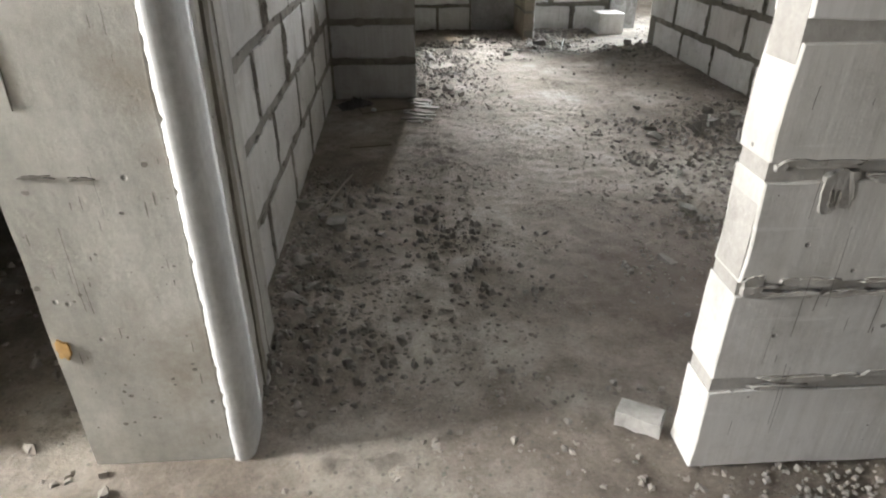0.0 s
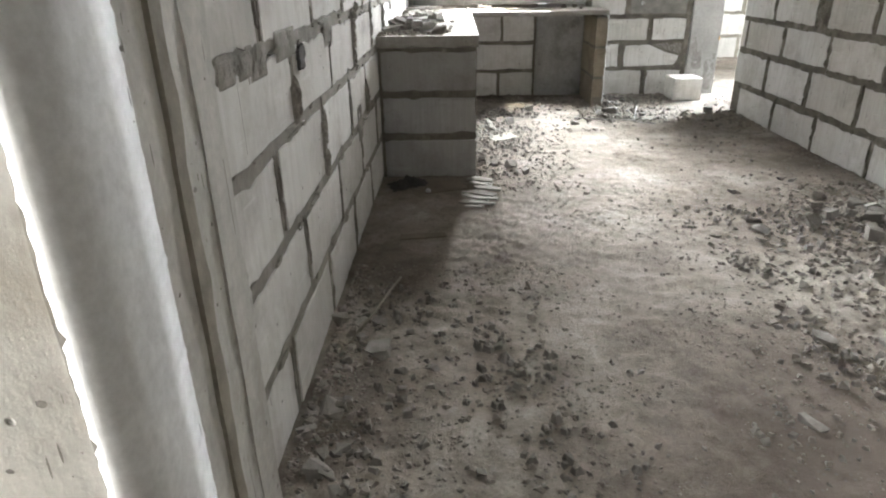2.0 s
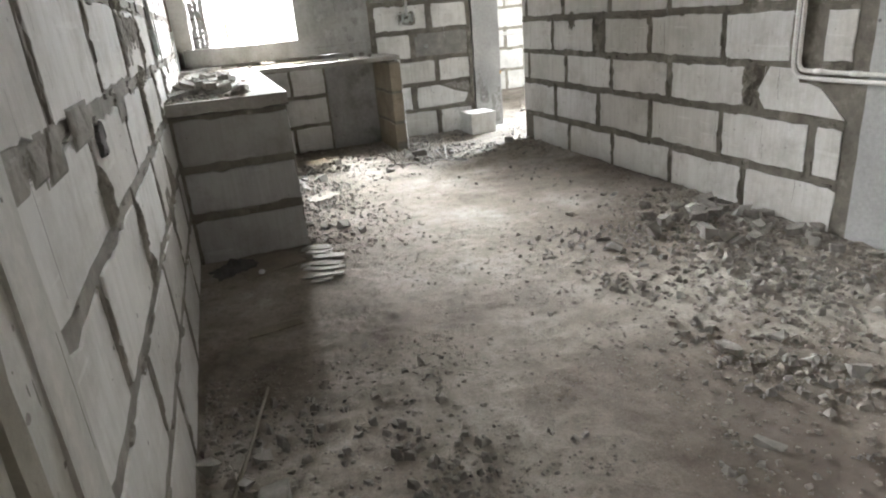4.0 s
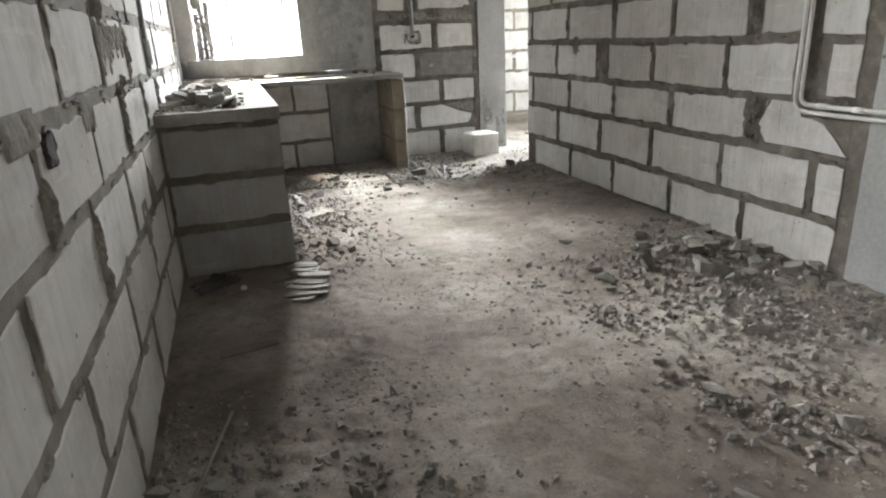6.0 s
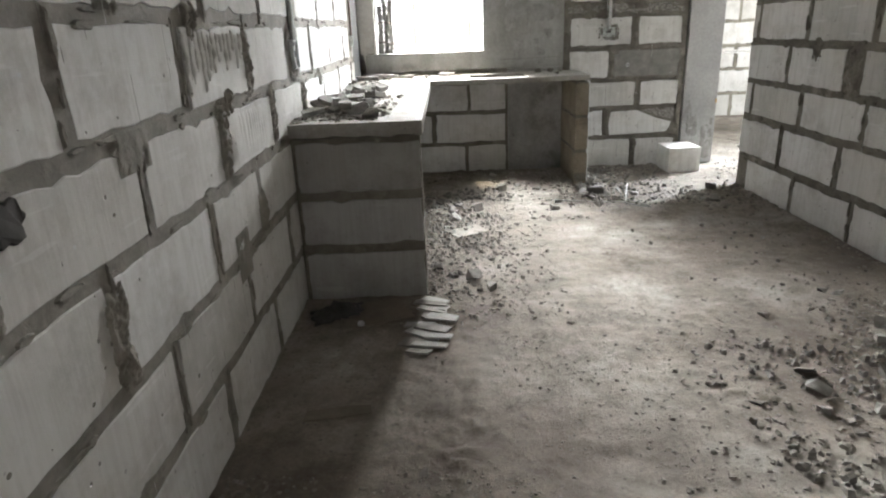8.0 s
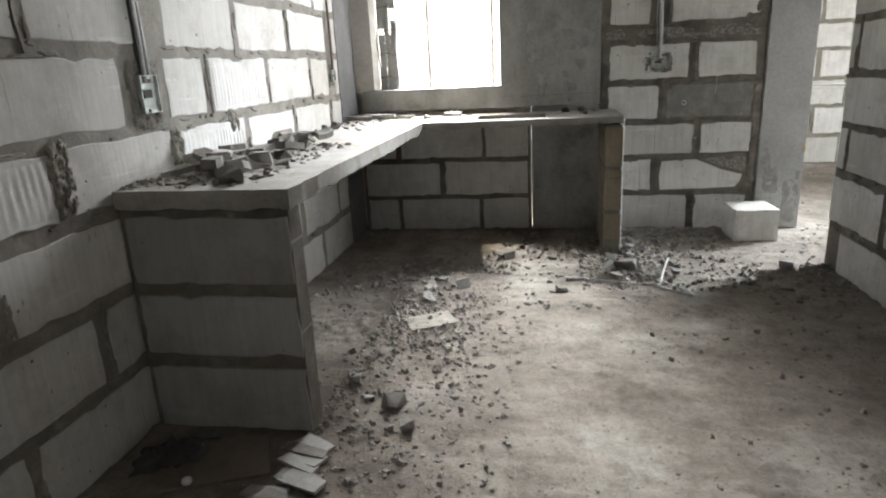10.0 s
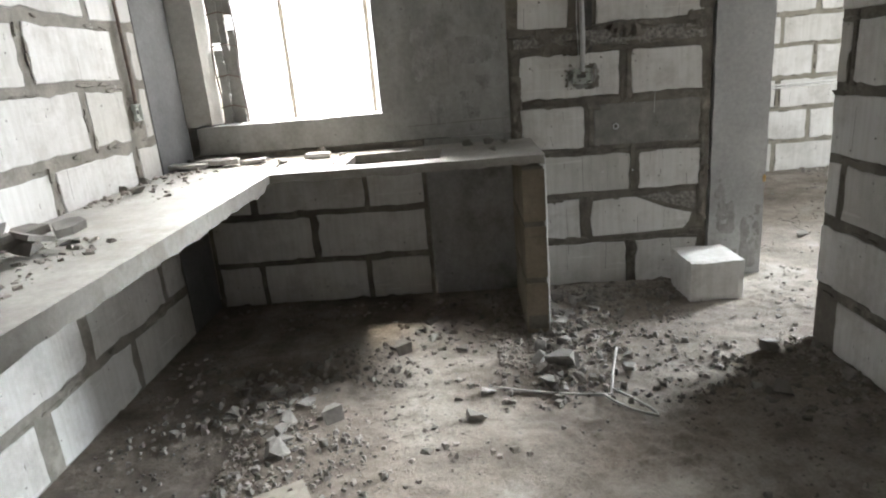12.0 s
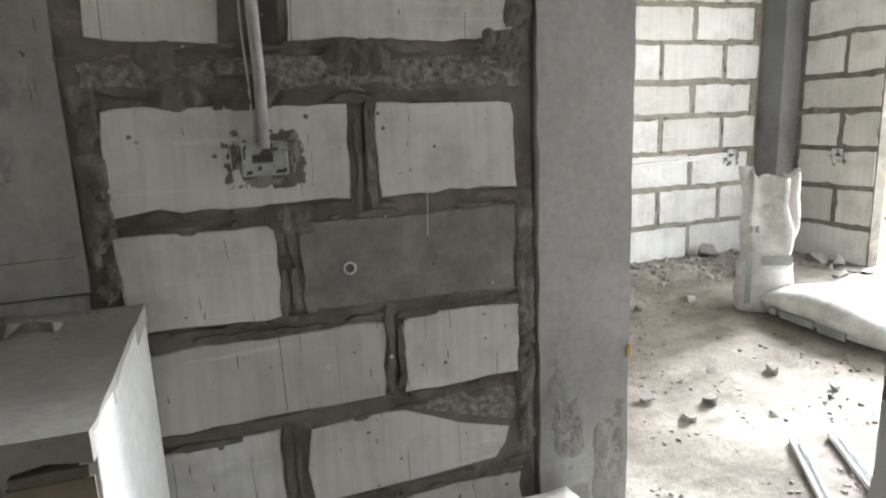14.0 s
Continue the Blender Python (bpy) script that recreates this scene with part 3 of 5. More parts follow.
structure("ground", bm, GROUND, "bare pale earth far below the windows")

# ---- counter ----
counter = thing("kitchen_counter", (1.0, 7.0, 0), "L-shaped raw concrete counter slab on block supports, strewn with rubble", "counter")


def local(bm, off=(-1.0, -7.0, 0)):
    bmesh.ops.translate(bm, vec=off, verts=bm.verts[:])
    return bm


def make_slab():
    xs = list(np.arange(0.695, 2.56, 0.0533))
    ys = [5.712 + (8.518 - 5.712) * i / 52 for i in range(53)]

    def inside(x, y):
        leg = x < 1.312 or y > 7.885
        hole = 1.63 < x < 2.085 and 8.01 < y < 8.34
        return leg and not hole

    bm = bmesh.new()
    cache = {}

    def vert(x, y, top):
        key = (round(x, 4), round(y, 4), top)
        if key not in cache:
            p = Vector((x, y, 0))
            edge = noise.noise(p * 13) * 0.006
            z = 0.866 + noise.noise(p * 7) * 0.003 if top else (0.803 if y < 7.8 else 0.826) + noise.noise(p * 15 + Vector((0, 0, 4))) * 0.012
            cache[key] = bm.verts.new((x + edge, y + noise.noise(p * 13 + Vector((7, 0, 0))) * 0.005, z))
        return cache[key]

    xg = sorted({0.695, 1.308, 1.63, 2.085, 2.56, *[round(0.695 + 0.6130 * i / 12, 4) for i in range(13)], *[round(1.308 + 0.322 * i / 6, 4) for i in range(7)],
                 *[round(1.63 + 0.455 * i / 9, 4) for i in range(10)], *[round(2.085 + 0.475 * i / 9, 4) for i in range(10)]})
    yg = sorted({*[round(5.712 + 2.173 * i / 42, 4) for i in range(43)], *[round(7.885 + 0.125 * i / 3, 4) for i in range(4)],
                 *[round(8.01 + 0.33 * i / 7, 4) for i in range(8)], *[round(8.34 + 0.172 * i / 4, 4) for i in range(5)]})
    cell = {}
    for i, (xa, xb) in enumerate(zip(xg, xg[1:])):
        for j, (ya, yb) in enumerate(zip(yg, yg[1:])):
            cell[i, j] = inside((xa + xb) / 2, (ya + yb) / 2)
    for (i, j), ok in cell.items():
        if not ok:
            continue
        xa, xb, ya, yb = xg[i], xg[i + 1], yg[j], yg[j + 1]
        bm.faces.new([vert(*p, True) for p in ((xa, ya), (xb, ya), (xb, yb), (xa, yb))])
        bm.faces.new([vert(*p, False) for p in ((xa, ya), (xa, yb), (xb, yb), (xb, ya))])
        for di, dj, p, q in ((-1, 0, (xa, yb), (xa, ya)), (1, 0, (xb, ya), (xb, yb)), (0, -1, (xa, ya), (xb, ya)), (0, 1, (xb, yb), (xa, yb))):
            if not cell.get((i + di, j + dj), False):
                bm.faces.new((vert(*q, True), vert(*p, True), vert(*p, False), vert(*q, False)))
    bmesh.ops.recalc_face_normals(bm, faces=bm.faces[:])
    return bm


part("slab", local(make_slab()), SLAB, counter, "rough cast concrete slab with a sink cut-out and ragged edges")
endwall = part("end_support", local(boxes((0.70, 1.295, 5.722, 5.812, 0.0, 0.797))), MORTAR, counter, "block end support with grey mortar joints")
pier = part("pier", local(boxes((2.458, 2.548, 7.895, 8.518, 0.0, 0.815))), MORTAR, counter, "block pier under the slab's open end")


# ---- things in the kitchen ----
def box_thing(name, corners_z, place, size, rz, mat, label, category, seed):
    w, d, h = size
    e = tagged(part(name, rough_box(-w / 2, w / 2, -d / 2, d / 2, 0, h, 0.03, 0.006, seed), mat), label=label, category=category)
    e.matrix_world = pose(*place, 0, 0, rz)
    return e


box_thing("loose_block", 0, (3.445, 8.295, 0.0), (0.275, 0.29, 0.212), 2, BLOCK, "loose pale aerated block with a dusty top by the passage column", "block", 4)
box_thing("broken_brick", 0, (1.80, 2.44, 0.0), (0.12, 0.07, 0.05), -32, RUBBLE_PALE, "small pale broken brick lying by the door jamb", "brick", 6)

# ---- rubble ----
def hull_mesh(seed, flat, n=11):
    rng = random.Random(seed)
    bm = bmesh.new()
    for i in range(n):
        a = 2 * math.pi * rng.random()
        r = 0.5 * rng.uniform(0.7, 1.0)
        bm.verts.new((math.cos(a) * r, math.sin(a) * r * rng.uniform(0.5, 0.95), rng.choice((0, 0, 1, 1, 0.5)) * flat * rng.uniform(0.7, 1.0)))
    bmesh.ops.convex_hull(bm, input=bm.verts[:])
    bmesh.ops.delete(bm, geom=[v for v in bm.verts if not v.link_faces], context="VERTS")
    low = min(v.co.z for v in bm.verts)
    for v in bm.verts:
        v.co.z -= low
    return bm


HULLS = []
for i in range(24):
    mat = (RUBBLE, RUBBLE, RUBBLE_DARK, RUBBLE, RUBBLE_PALE if i % 12 == 4 else RUBBLE, RUBBLE)[i % 6]
    me = mesh_of("rubble_piece", hull_mesh(100 + i, (0.28, 0.45, 0.6)[i % 3]))
    me.materials.append(mat)
    HULLS.append(me)
LABEL = {"broken_concrete": "angular concrete fragment ", "broken_aerated_block": "pale block chip ", "broken_mortar": "dark mortar lump "}


def scatter(n, x0, x1, y0, y1, s0, s1, where, group, seed, z=-0.004, power=2.0, tip=0.0, near=None, kind="rubble_piece"):
    rng = random.Random(seed)
    for i in range(n):
        me = HULLS[rng.randrange(len(HULLS))]
        u, v = rng.random(), rng.random()
        if near == "x1":
            u = 1 - u * u
        elif near == "x0":
            u = u * u
        elif near == "mid":
            u, v = (u + rng.random()) / 2, (v + rng.random()) / 2
        s = s0 + (s1 - s0) * rng.random() ** power
        ob = new(kind, me)
        lift = tip * rng.random() * (1 - abs(u - 0.5) * 2) * (1 - abs(v - 0.5) * 2) if tip else 0
        ob.matrix_world = pose(x0 + (x1 - x0) * u, y0 + (y1 - y0) * v, z + lift, rng.uniform(-9, 9), rng.uniform(-9, 9), rng.uniform(0, 360)) @ Matrix.Diagonal((s, s, s * rng.uniform(0.6, 1.1), 1))
        tagged(ob, label=LABEL[me.materials[0].name] + where, category="rubble", group=group)


def grit(name, rows, where, seed, mats=(GRIT, RUBBLE_DARK), tall=(0.45, 1.2)):
    """Joined small chips. rows: number, x0, x1, y0, y1, z, least and most size, bias."""
    rng = np.random.default_rng(seed)
    base = np.array([(-.5, -.4, 0), (.5, -.3, 0), (.4, .45, 0), (-.45, .4, 0), (-.3, -.25, .5), (.3, -.2, .42), (.25, .3, .55), (-.3, .22, .38)])
    quads = np.array([(3, 2, 1, 0), (4, 5, 6, 7), (0, 1, 5, 4), (1, 2, 6, 5), (2, 3, 7, 6), (3, 0, 4, 7)])
    vs, fs, k = [], [], 0
    for n, x0, x1, y0, y1, z, s0, s1, bias in rows:
        for i in range(n):
            u, v = rng.random(2)
            if bias == "x0":
                u = u ** 2.2
            elif bias == "x1":
                u = 1 - u ** 2.2
            elif bias == "y1":
                v = 1 - v ** 2.2
            elif bias == "mid":
                u, v = (u + rng.random()) / 2, (v + rng.random()) / 2
            x, y = x0 + (x1 - x0) * u, y0 + (y1 - y0) * v
            if noise.noise(Vector((x * 2.7, y * 2.7, seed))) < -0.12 + 0.25 * rng.random():
                if bias == "clump":
                    continue
            s = s0 + (s1 - s0) * rng.random() ** 2.6
            a = rng.random() * 6.283
            p = (base + rng.uniform(-0.14, 0.14, (8, 3))) * s
            c, d = math.cos(a), math.sin(a)
            q = np.stack([p[:, 0] * c - p[:, 1] * d + x, p[:, 0] * d + p[:, 1] * c + y, p[:, 2] * rng.uniform(*tall) + z], 1)
            vs.append(q)
            fs.append(quads + k)
            k += 8
    me = bpy.data.meshes.new(name)
    me.from_pydata(np.concatenate(vs).tolist(), [], np.concatenate(fs).tolist())
    for m in mats:
        me.materials.append(m)
    idx = np.repeat((rng.random(k // 8) < 0.2).astype(np.int32), 6)
    me.polygons.foreach_set("material_index", idx)
    ob = new(name, me)
    return tagged(ob, label=where, category="debris", kind="stuff")


scatter(46, 3.15, 3.66, 4.05, 5.25, 0.035, 0.11, "heaped at the foot of the block wall", "rubble along the east wall", 1, tip=0.05, near="x1")
scatter(8, 3.25, 3.62, 4.45, 5.15, 0.1, 0.15, "lying on the heap by the block wall", "rubble along the east wall", 2, tip=0.06, near="mid")
scatter(28, 2.4, 3.5, 3.3, 5.1, 0.03, 0.085, "lying loose on the dusty floor", "rubble on the kitchen floor", 3)
scatter(20, 0.72, 1.02, 2.5, 3.9, 0.04, 0.09, "at the foot of the west wall", "rubble along the west wall", 6, near="x0")
scatter(8, 0.76, 1.0, 3.3, 3.95, 0.06, 0.11, "at the foot of the west wall", "rubble along the west wall", 7)
scatter(46, 0.71, 1.10, 5.80, 6.85, 0.025, 0.1, "piled on the counter slab", "rubble on the counter", 9, z=0.862, tip=0.08, near="x0")
scatter(5, 0.76, 1.02, 5.95, 6.7, 0.1, 0.16, "on the pile on the counter slab", "rubble on the counter", 10, z=0.87, tip=0.05, near="mid")
scatter(12, 0.71, 0.98, 7.55, 8.45, 0.03, 0.1, "in the back corner of the counter", "rubble on the counter", 11, z=0.863, tip=0.03, near="x0")
scatter(8, 0.95, 1.6, 8.2, 8.48, 0.03, 0.12, "below the window sill on the counter", "rubble on the counter", 12, z=0.863)
scatter(4, 2.15, 2.4, 8.1, 8.4, 0.04, 0.09, "on the slab beside the sink cut-out", "rubble on the counter", 13, z=0.863)
scatter(22, 1.05, 1.65, 6.95, 7.65, 0.04, 0.15, "on the floor under the counter", "rubble before the counter", 15, near="mid")
scatter(14, 1.33, 1.62, 5.7, 6.3, 0.03, 0.08, "beside the counter's block end", "rubble before the counter", 14, near="x0")
scatter(12, 1.6, 2.3, 7.7, 8.3, 0.04, 0.14, "in the shade under the counter", "rubble before the counter", 16, near="mid")
scatter(26, 2.56, 2.95, 7.45, 8.3, 0.03, 0.11, "heaped beside the block pier", "rubble beside the pier", 17, tip=0.07, near="x0")
scatter(22, 2.57, 2.86, 7.95, 8.42, 0.045, 0.11, "heaped beside the block pier", "rubble beside the pier", 27, tip=0.05, near="x0")
scatter(7, 2.42, 2.75, 7.3, 7.75, 0.08, 0.14, "lying before the block pier", "rubble beside the pier", 18)
scatter(12, 3.2, 3.66, 7.15, 7.68, 0.04, 0.11, "at the end of the block wall", "rubble at the passage", 20, near="x1")
scatter(5, 3.1, 4.4, 7.6, 8.3, 0.03, 0.07, "in the passage on the dusty floor", "rubble at the passage", 21)
scatter(14, 5.6, 7.1, 10.85, 11.28, 0.06, 0.2, "along the foot of the bright far wall", "rubble in the far room", 22, tip=0.04)
scatter(8, 6.4, 7.3, 10.2, 10.9, 0.08, 0.22, "in the corner by the tall opening", "rubble in the far room", 23)
scatter(8, 4.1, 6.2, 8.4, 10.6, 0.04, 0.11, "scattered over the bright floor", "rubble in the far room", 24)
for i, (x, y, size) in enumerate(((3.36, 4.95, 0.12), (2.96, 4.8, 0.13), (3.48, 4.59, 0.11), (3.24, 4.54, 0.14), (2.96, 4.12, 0.13), (2.93, 4.05, 0.09), (2.49, 3.75, 0.13), (2.69, 4.76, 0.10), (2.71, 4.88, 0.1),
                                  (2.72, 3.45, 0.1), (1.31, 4.38, 0.05), (3.44, 4.76, 0.12), (2.2, 7.18, 0.07), (3.27, 6.37, 0.05), (3.23, 5.56, 0.07), (0.9, 3.67, 0.13), (0.82, 3.77, 0.09), (0.80, 3.36, 0.12), (0.79, 3.09, 0.1), (1.08, 3.57, 0.07), (1.28, 3.84, 0.04),
                                  (2.46, 3.72, 0.08), (2.21, 3.3, 0.1), (1.53, 5.91, 0.12), (2.17, 7.15, 0.08), (2.77, 5.35, 0.07), (3.18, 5.6, 0.06), (3.21, 6.33, 0.05), (1.43, 6.68, 0.07), (2.23, 7.34, 0.1), (1.28, 7.49, 0.11), (1.12, 7.53, 0.12), (1.4, 7.64, 0.09), (2.47, 7.73, 0.1))):
    scatter(1, x, x + 0.01, y, y + 0.01, size, size * 1.1, "alone on the dusty kitchen floor", "single stones on the kitchen floor", 200 + i, kind="loose_stone")
for i, (x, y, size) in enumerate(((4.4, 9.15, 0.11), (4.86, 9.28, 0.09), (5.09, 9.17, 0.1), (4.62, 9.02, 0.09), (5.58, 10.3, 0.14), (4.43, 8.94, 0.08), (7.2, 10.7, 0.2), (7.15, 10.45, 0.18), (6.56, 11.2, 0.2), (5.15, 10.24, 0.07))):
    scatter(1, x, x + 0.01, y, y + 0.01, size, size * 1.1, "alone on the bright far floor", "single stones in the far room", 300 + i, kind="loose_stone")
scatter(1, 2.55, 2.56, 7.52, 7.53, 0.15, 0.16, "larger than the rest, before the pier", "rubble beside the pier", 26)
scatter(1, 1.96, 1.97, 8.12, 8.13, 0.13, 0.14, "standing in the shade under the counter", "rubble before the counter", 28)

grit("floor_clods", [
    (2100, 2.35, 3.62, 3.0, 5.1, -0.004, 0.007, 0.034, "clump"), (450, 2.7, 3.62, 3.7, 5.1, -0.004, 0.01, 0.04, "mid"), (1000, 0.74, 1.5, 2.5, 4.25, -0.004, 0.009, 0.036, "clump"),
    (260, 1.0, 2.3, 2.45, 3.7, -0.004, 0.01, 0.03, "clump"), (900, 0.78, 1.8, 5.85, 7.6, -0.004, 0.005, 0.024, "clump"), (420, 1.31, 1.7, 5.45, 7.0, -0.004, 0.006, 0.028, "x0"), (170, 1.2, 1.9, 5.9, 7.5, -0.004, 0.01, 0.034, "mid"), (500, 2.5, 3.3, 7.2, 8.45, -0.004, 0.01, 0.04, "x0"),
    (700, 1.0, 1.9, 7.0, 7.9, -0.004, 0.006, 0.034, "clump"), (260, 2.4, 3.6, 5.2, 7.6, -0.004, 0.008, 0.024, "clump"), (500, 1.85, 2.5, 1.95, 2.35, -0.004, 0.004, 0.02, "mid")],
    "lumps of broken mortar strewn in clusters over the floor", 15, (RUBBLE, RUBBLE_DARK), (0.8, 1.7))
grit("floor_grit", [
    (9000, 1.3, 3.65, 2.4, 5.6, -0.004, 0.003, 0.013, "clump"), (5500, 2.0, 3.67, 3.0, 5.3, -0.004, 0.004, 0.022, "x1"), (420, 2.2, 3.5, 2.8, 4.9, -0.004, 0.01, 0.04, "mid"), (3200, 0.72, 1.6, 2.5, 4.4, -0.004, 0.003, 0.02, "x0"), (420, 0.72, 1.5, 2.5, 4.2, -0.004, 0.012, 0.042, "x0"), (360, 2.6, 3.65, 2.6, 4.5, -0.004, 0.01, 0.034, "clump"), (700, 2.9, 3.4, 8.25, 8.5, -0.004, 0.006, 0.035, ""), (800, 3.2, 3.68, 7.0, 7.68, -0.004, 0.006, 0.035, "x1"),
    (2300, 1.0, 3.6, 4.4, 7.6, -0.004, 0.003, 0.012, "clump"), (2200, 1.28, 2.0, 5.4, 7.3, -0.004, 0.004, 0.026, "x0"), (500, 2.0, 2.9, 7.4, 8.3, -0.004, 0.005, 0.035, "mid"),
    (1300, 0.75, 2.4, 6.9, 8.45, -0.004, 0.006, 0.04, "clump"), (1500, 2.3, 3.3, 7.2, 8.48, -0.004, 0.005, 0.03, "x0"),
    (900, 2.9, 3.67, 5.3, 7.7, -0.004, 0.004, 0.022, "x1"), (4800, 3.4, 6.2, 7.6, 11.0, -0.004, 0.005, 0.024, "clump"),
    (2600, 0.85, 3.6, 1.4, 2.6, -0.004, 0.004, 0.022, ""), (700, 5.4, 7.2, 10.6, 11.28, -0.004, 0.01, 0.06, "y1"),
    (500, -0.6, 0.5, 1.8, 3.5, -0.004, 0.006, 0.04, ""), (2500, 1.0, 1.9, 2.4, 4.4, -0.004, 0.003, 0.013, "clump"),
    (1500, 3.0, 3.67, 3.9, 5.5, -0.004, 0.007, 0.04, "x1"), (70, 1.2, 3.6, 2.6, 7.4, -0.004, 0.015, 0.03, ""), (400, 2.5, 3.4, 8.36, 8.5, -0.004, 0.008, 0.04, "x0")],
    "fine grit and chips strewn over the dusty floor", 5)
grit("counter_grit", [(1100, 0.71, 1.15, 5.75, 6.9, 0.863, 0.006, 0.035, "x0"), (260, 0.71, 1.0, 7.4, 8.45, 0.863, 0.005, 0.03, "x0"),
                      (200, 0.9, 1.6, 8.1, 8.48, 0.863, 0.004, 0.02, ""), (120, 2.1, 2.5, 8.2, 8.48, 0.863, 0.004, 0.014, "y1"), (120, 0.75, 1.6, 8.53, 8.7, 1.055, 0.004, 0.02, "")],
     "fine grit and chips strewn over the counter", 6)


# ---- small things in the kitchen ----
def shard(name, w, d, t, place, rot, mat, label, group, category="tile shard", seed=0):
    rng = random.Random(seed)
    bm = bmesh.new()
    pts = [(-w / 2, -d / 2), (w * rng.uniform(-0.1, 0.1), -d * rng.uniform(0.45, 0.6)), (w / 2, -d * rng.uniform(0.3, 0.5)), (w * rng.uniform(0.4, 0.55), d * rng.uniform(0.2, 0.45)), (w * rng.uniform(-0.1, 0.2), d / 2), (-w * rng.uniform(0.35, 0.5), d * rng.uniform(0.3, 0.5))]
    if category == "tile shard":
        pts = [(-w / 2, -d / 2), (0.0, -d * rng.uniform(0.46, 0.52)), (w / 2, -d * rng.uniform(0.35, 0.5)), (w * rng.uniform(0.42, 0.55), d * rng.uniform(0.35, 0.5)), (w * rng.uniform(-0.1, 0.2), d * 0.5), (-w * rng.uniform(0.42, 0.5), d * rng.uniform(0.4, 0.5))]
    low = [bm.verts.new((x, y, 0)) for x, y in pts]
    top = [bm.verts.new((x * 0.985, y * 0.985, t)) for x, y in pts]
    bm.faces.new(low[::-1])
    bm.faces.new(top)
    for i in range(6):
        bm.faces.new((low[i], low[(i + 1) % 6], top[(i + 1) % 6], top[i]))
    ob = part(name, bm, mat)
    ob.matrix_world = pose(*place, *rot)
    return tagged(ob, label=label, category=category, group=group)


rng = random.Random(31)
for i in range(13):
    shard("tile_shard", rng.uniform(0.1, 0.17), rng.uniform(0.05, 0.085), 0.008, (1.23 + rng.random() * 0.1 + 0.006 * i, 5.12 + i * 0.042 + 0.02 * rng.random(), 0.004 + 0.006 * (i % 2)),
          (rng.uniform(-9, -3), rng.uniform(-4, 4), rng.uniform(-30, 8)), (RUBBLE_PALE, RUBBLE_PALE, RUBBLE)[i % 3], "thin grey-white tile shard in the loose row beside the counter end", "tile shards by the counter", seed=i)
rng = random.Random(12)
for i in range(13):
    shard("flat_fragment", rng.uniform(0.06, 0.12), rng.uniform(0.05, 0.08), rng.uniform(0.02, 0.04), (3.6 - 0.5 * rng.random() ** 1.3, rng.uniform(4.45, 5.15), 0.002 + 0.03 * rng.random()),
          (rng.uniform(-22, 22), rng.uniform(-22, 22), rng.uniform(0, 180)), (RUBBLE, RUBBLE, RUBBLE_PALE, RUBBLE)[i % 4], "flat broken slab of pale plaster on the rubble by the wall", "flat fragments by the east wall", "rubble", seed=40 + i)
for i in range(24):
    shard("flat_fragment", rng.uniform(0.07, 0.16), rng.uniform(0.05, 0.1), rng.uniform(0.015, 0.035), (rng.uniform(0.76, 1.04), rng.uniform(5.85, 6.85), 0.872 + 0.05 * rng.random()),
          (rng.uniform(-20, 20), rng.uniform(-20, 20), rng.uniform(0, 180)), (RUBBLE_PALE, RUBBLE, RUBBLE_DARK, RUBBLE)[i % 4], "flat broken slab of pale plaster on the counter pile", "flat fragments on the counter", "rubble", seed=60 + i)
for i in range(7):
    shard("flat_fragment", rng.uniform(0.1, 0.2), rng.uniform(0.05, 0.08), rng.uniform(0.012, 0.025), (rng.uniform(0.76, 1.45), rng.uniform(8.2, 8.45), 0.872 + 0.01 * rng.random()),
          (rng.uniform(-6, 6), rng.uniform(-6, 6), rng.uniform(-20, 20)), RUBBLE_PALE, "flat broken slab of pale plaster below the window sill", "flat fragments below the window", "rubble", seed=80 + i)

bm = bmesh.new()
n = 8
grid = [[bm.verts.new(((i / n - 0.5) * 0.235, (j / n - 0.5) * 0.165, 0.004 + 0.008 * abs(noise.noise(Vector((i * 0.6, j * 0.6, 2)))) + 0.012 * max(0, i / n - 0.8))) for j in range(n + 1)] for i in range(n + 1)]
for i in range(n):
    for j in range(n):
        bm.faces.new((grid[i][j], grid[i + 1][j], grid[i + 1][j + 1], grid[i][j + 1]))
r = bmesh.ops.extrude_face_region(bm, geom=bm.faces[:])
bmesh.ops.translate(bm, vec=(0, 0, 0.003), verts=[g for g in r["geom"] if isinstance(g, bmesh.types.BMVert)])
bmesh.ops.recalc_face_normals(bm, faces=bm.faces[:])
sheet = tagged(part("cardboard_sheet", bm, CARD), label="small pale cardboard sheet lying on the dusty floor", category="cardboard")
sheet.matrix_world = pose(1.53, 6.71, 0.0, 0, 0, 28)

board = shard("brown_board", 0.34, 0.24, 0.008, (1.05, 5.52, 0.002), (3, 0, 18), DUSTYBOARD, "dusty brown board lying in the shade by the counter end", "", "board", 91)
board2 = shard("brown_board", 0.24, 0.06, 0.006, (1.0, 4.72, 0.0), (0, 0, 8), DUSTYBOARD, "small dusty brown board lying in the shade by the wall", "", "board", 92)
bm = bmesh.new()
n = 16
grid = []
for i in range(n + 1):
    row = []
    for j in range(n + 1):
        u, v = i / n - 0.5, j / n - 0.5
        k = max(0.0, 1 - 3.4 * (u * u + v * v))
        row.append(bm.verts.new((0.26 * u + 0.02 * noise.noise(Vector((u * 5, v * 5, 1))), 0.17 * v + 0.02 * noise.noise(Vector((u * 5, v * 5, 8))), 0.002 + k * 0.05 * (0.35 + abs(noise.noise(Vector((u * 9, v * 7, 3)))) * 1.8))))
    grid.append(row)
for i in range(n):
    for j in range(n):
        bm.faces.new((grid[i][j], grid[i + 1][j], grid[i + 1][j + 1], grid[i][j + 1]))
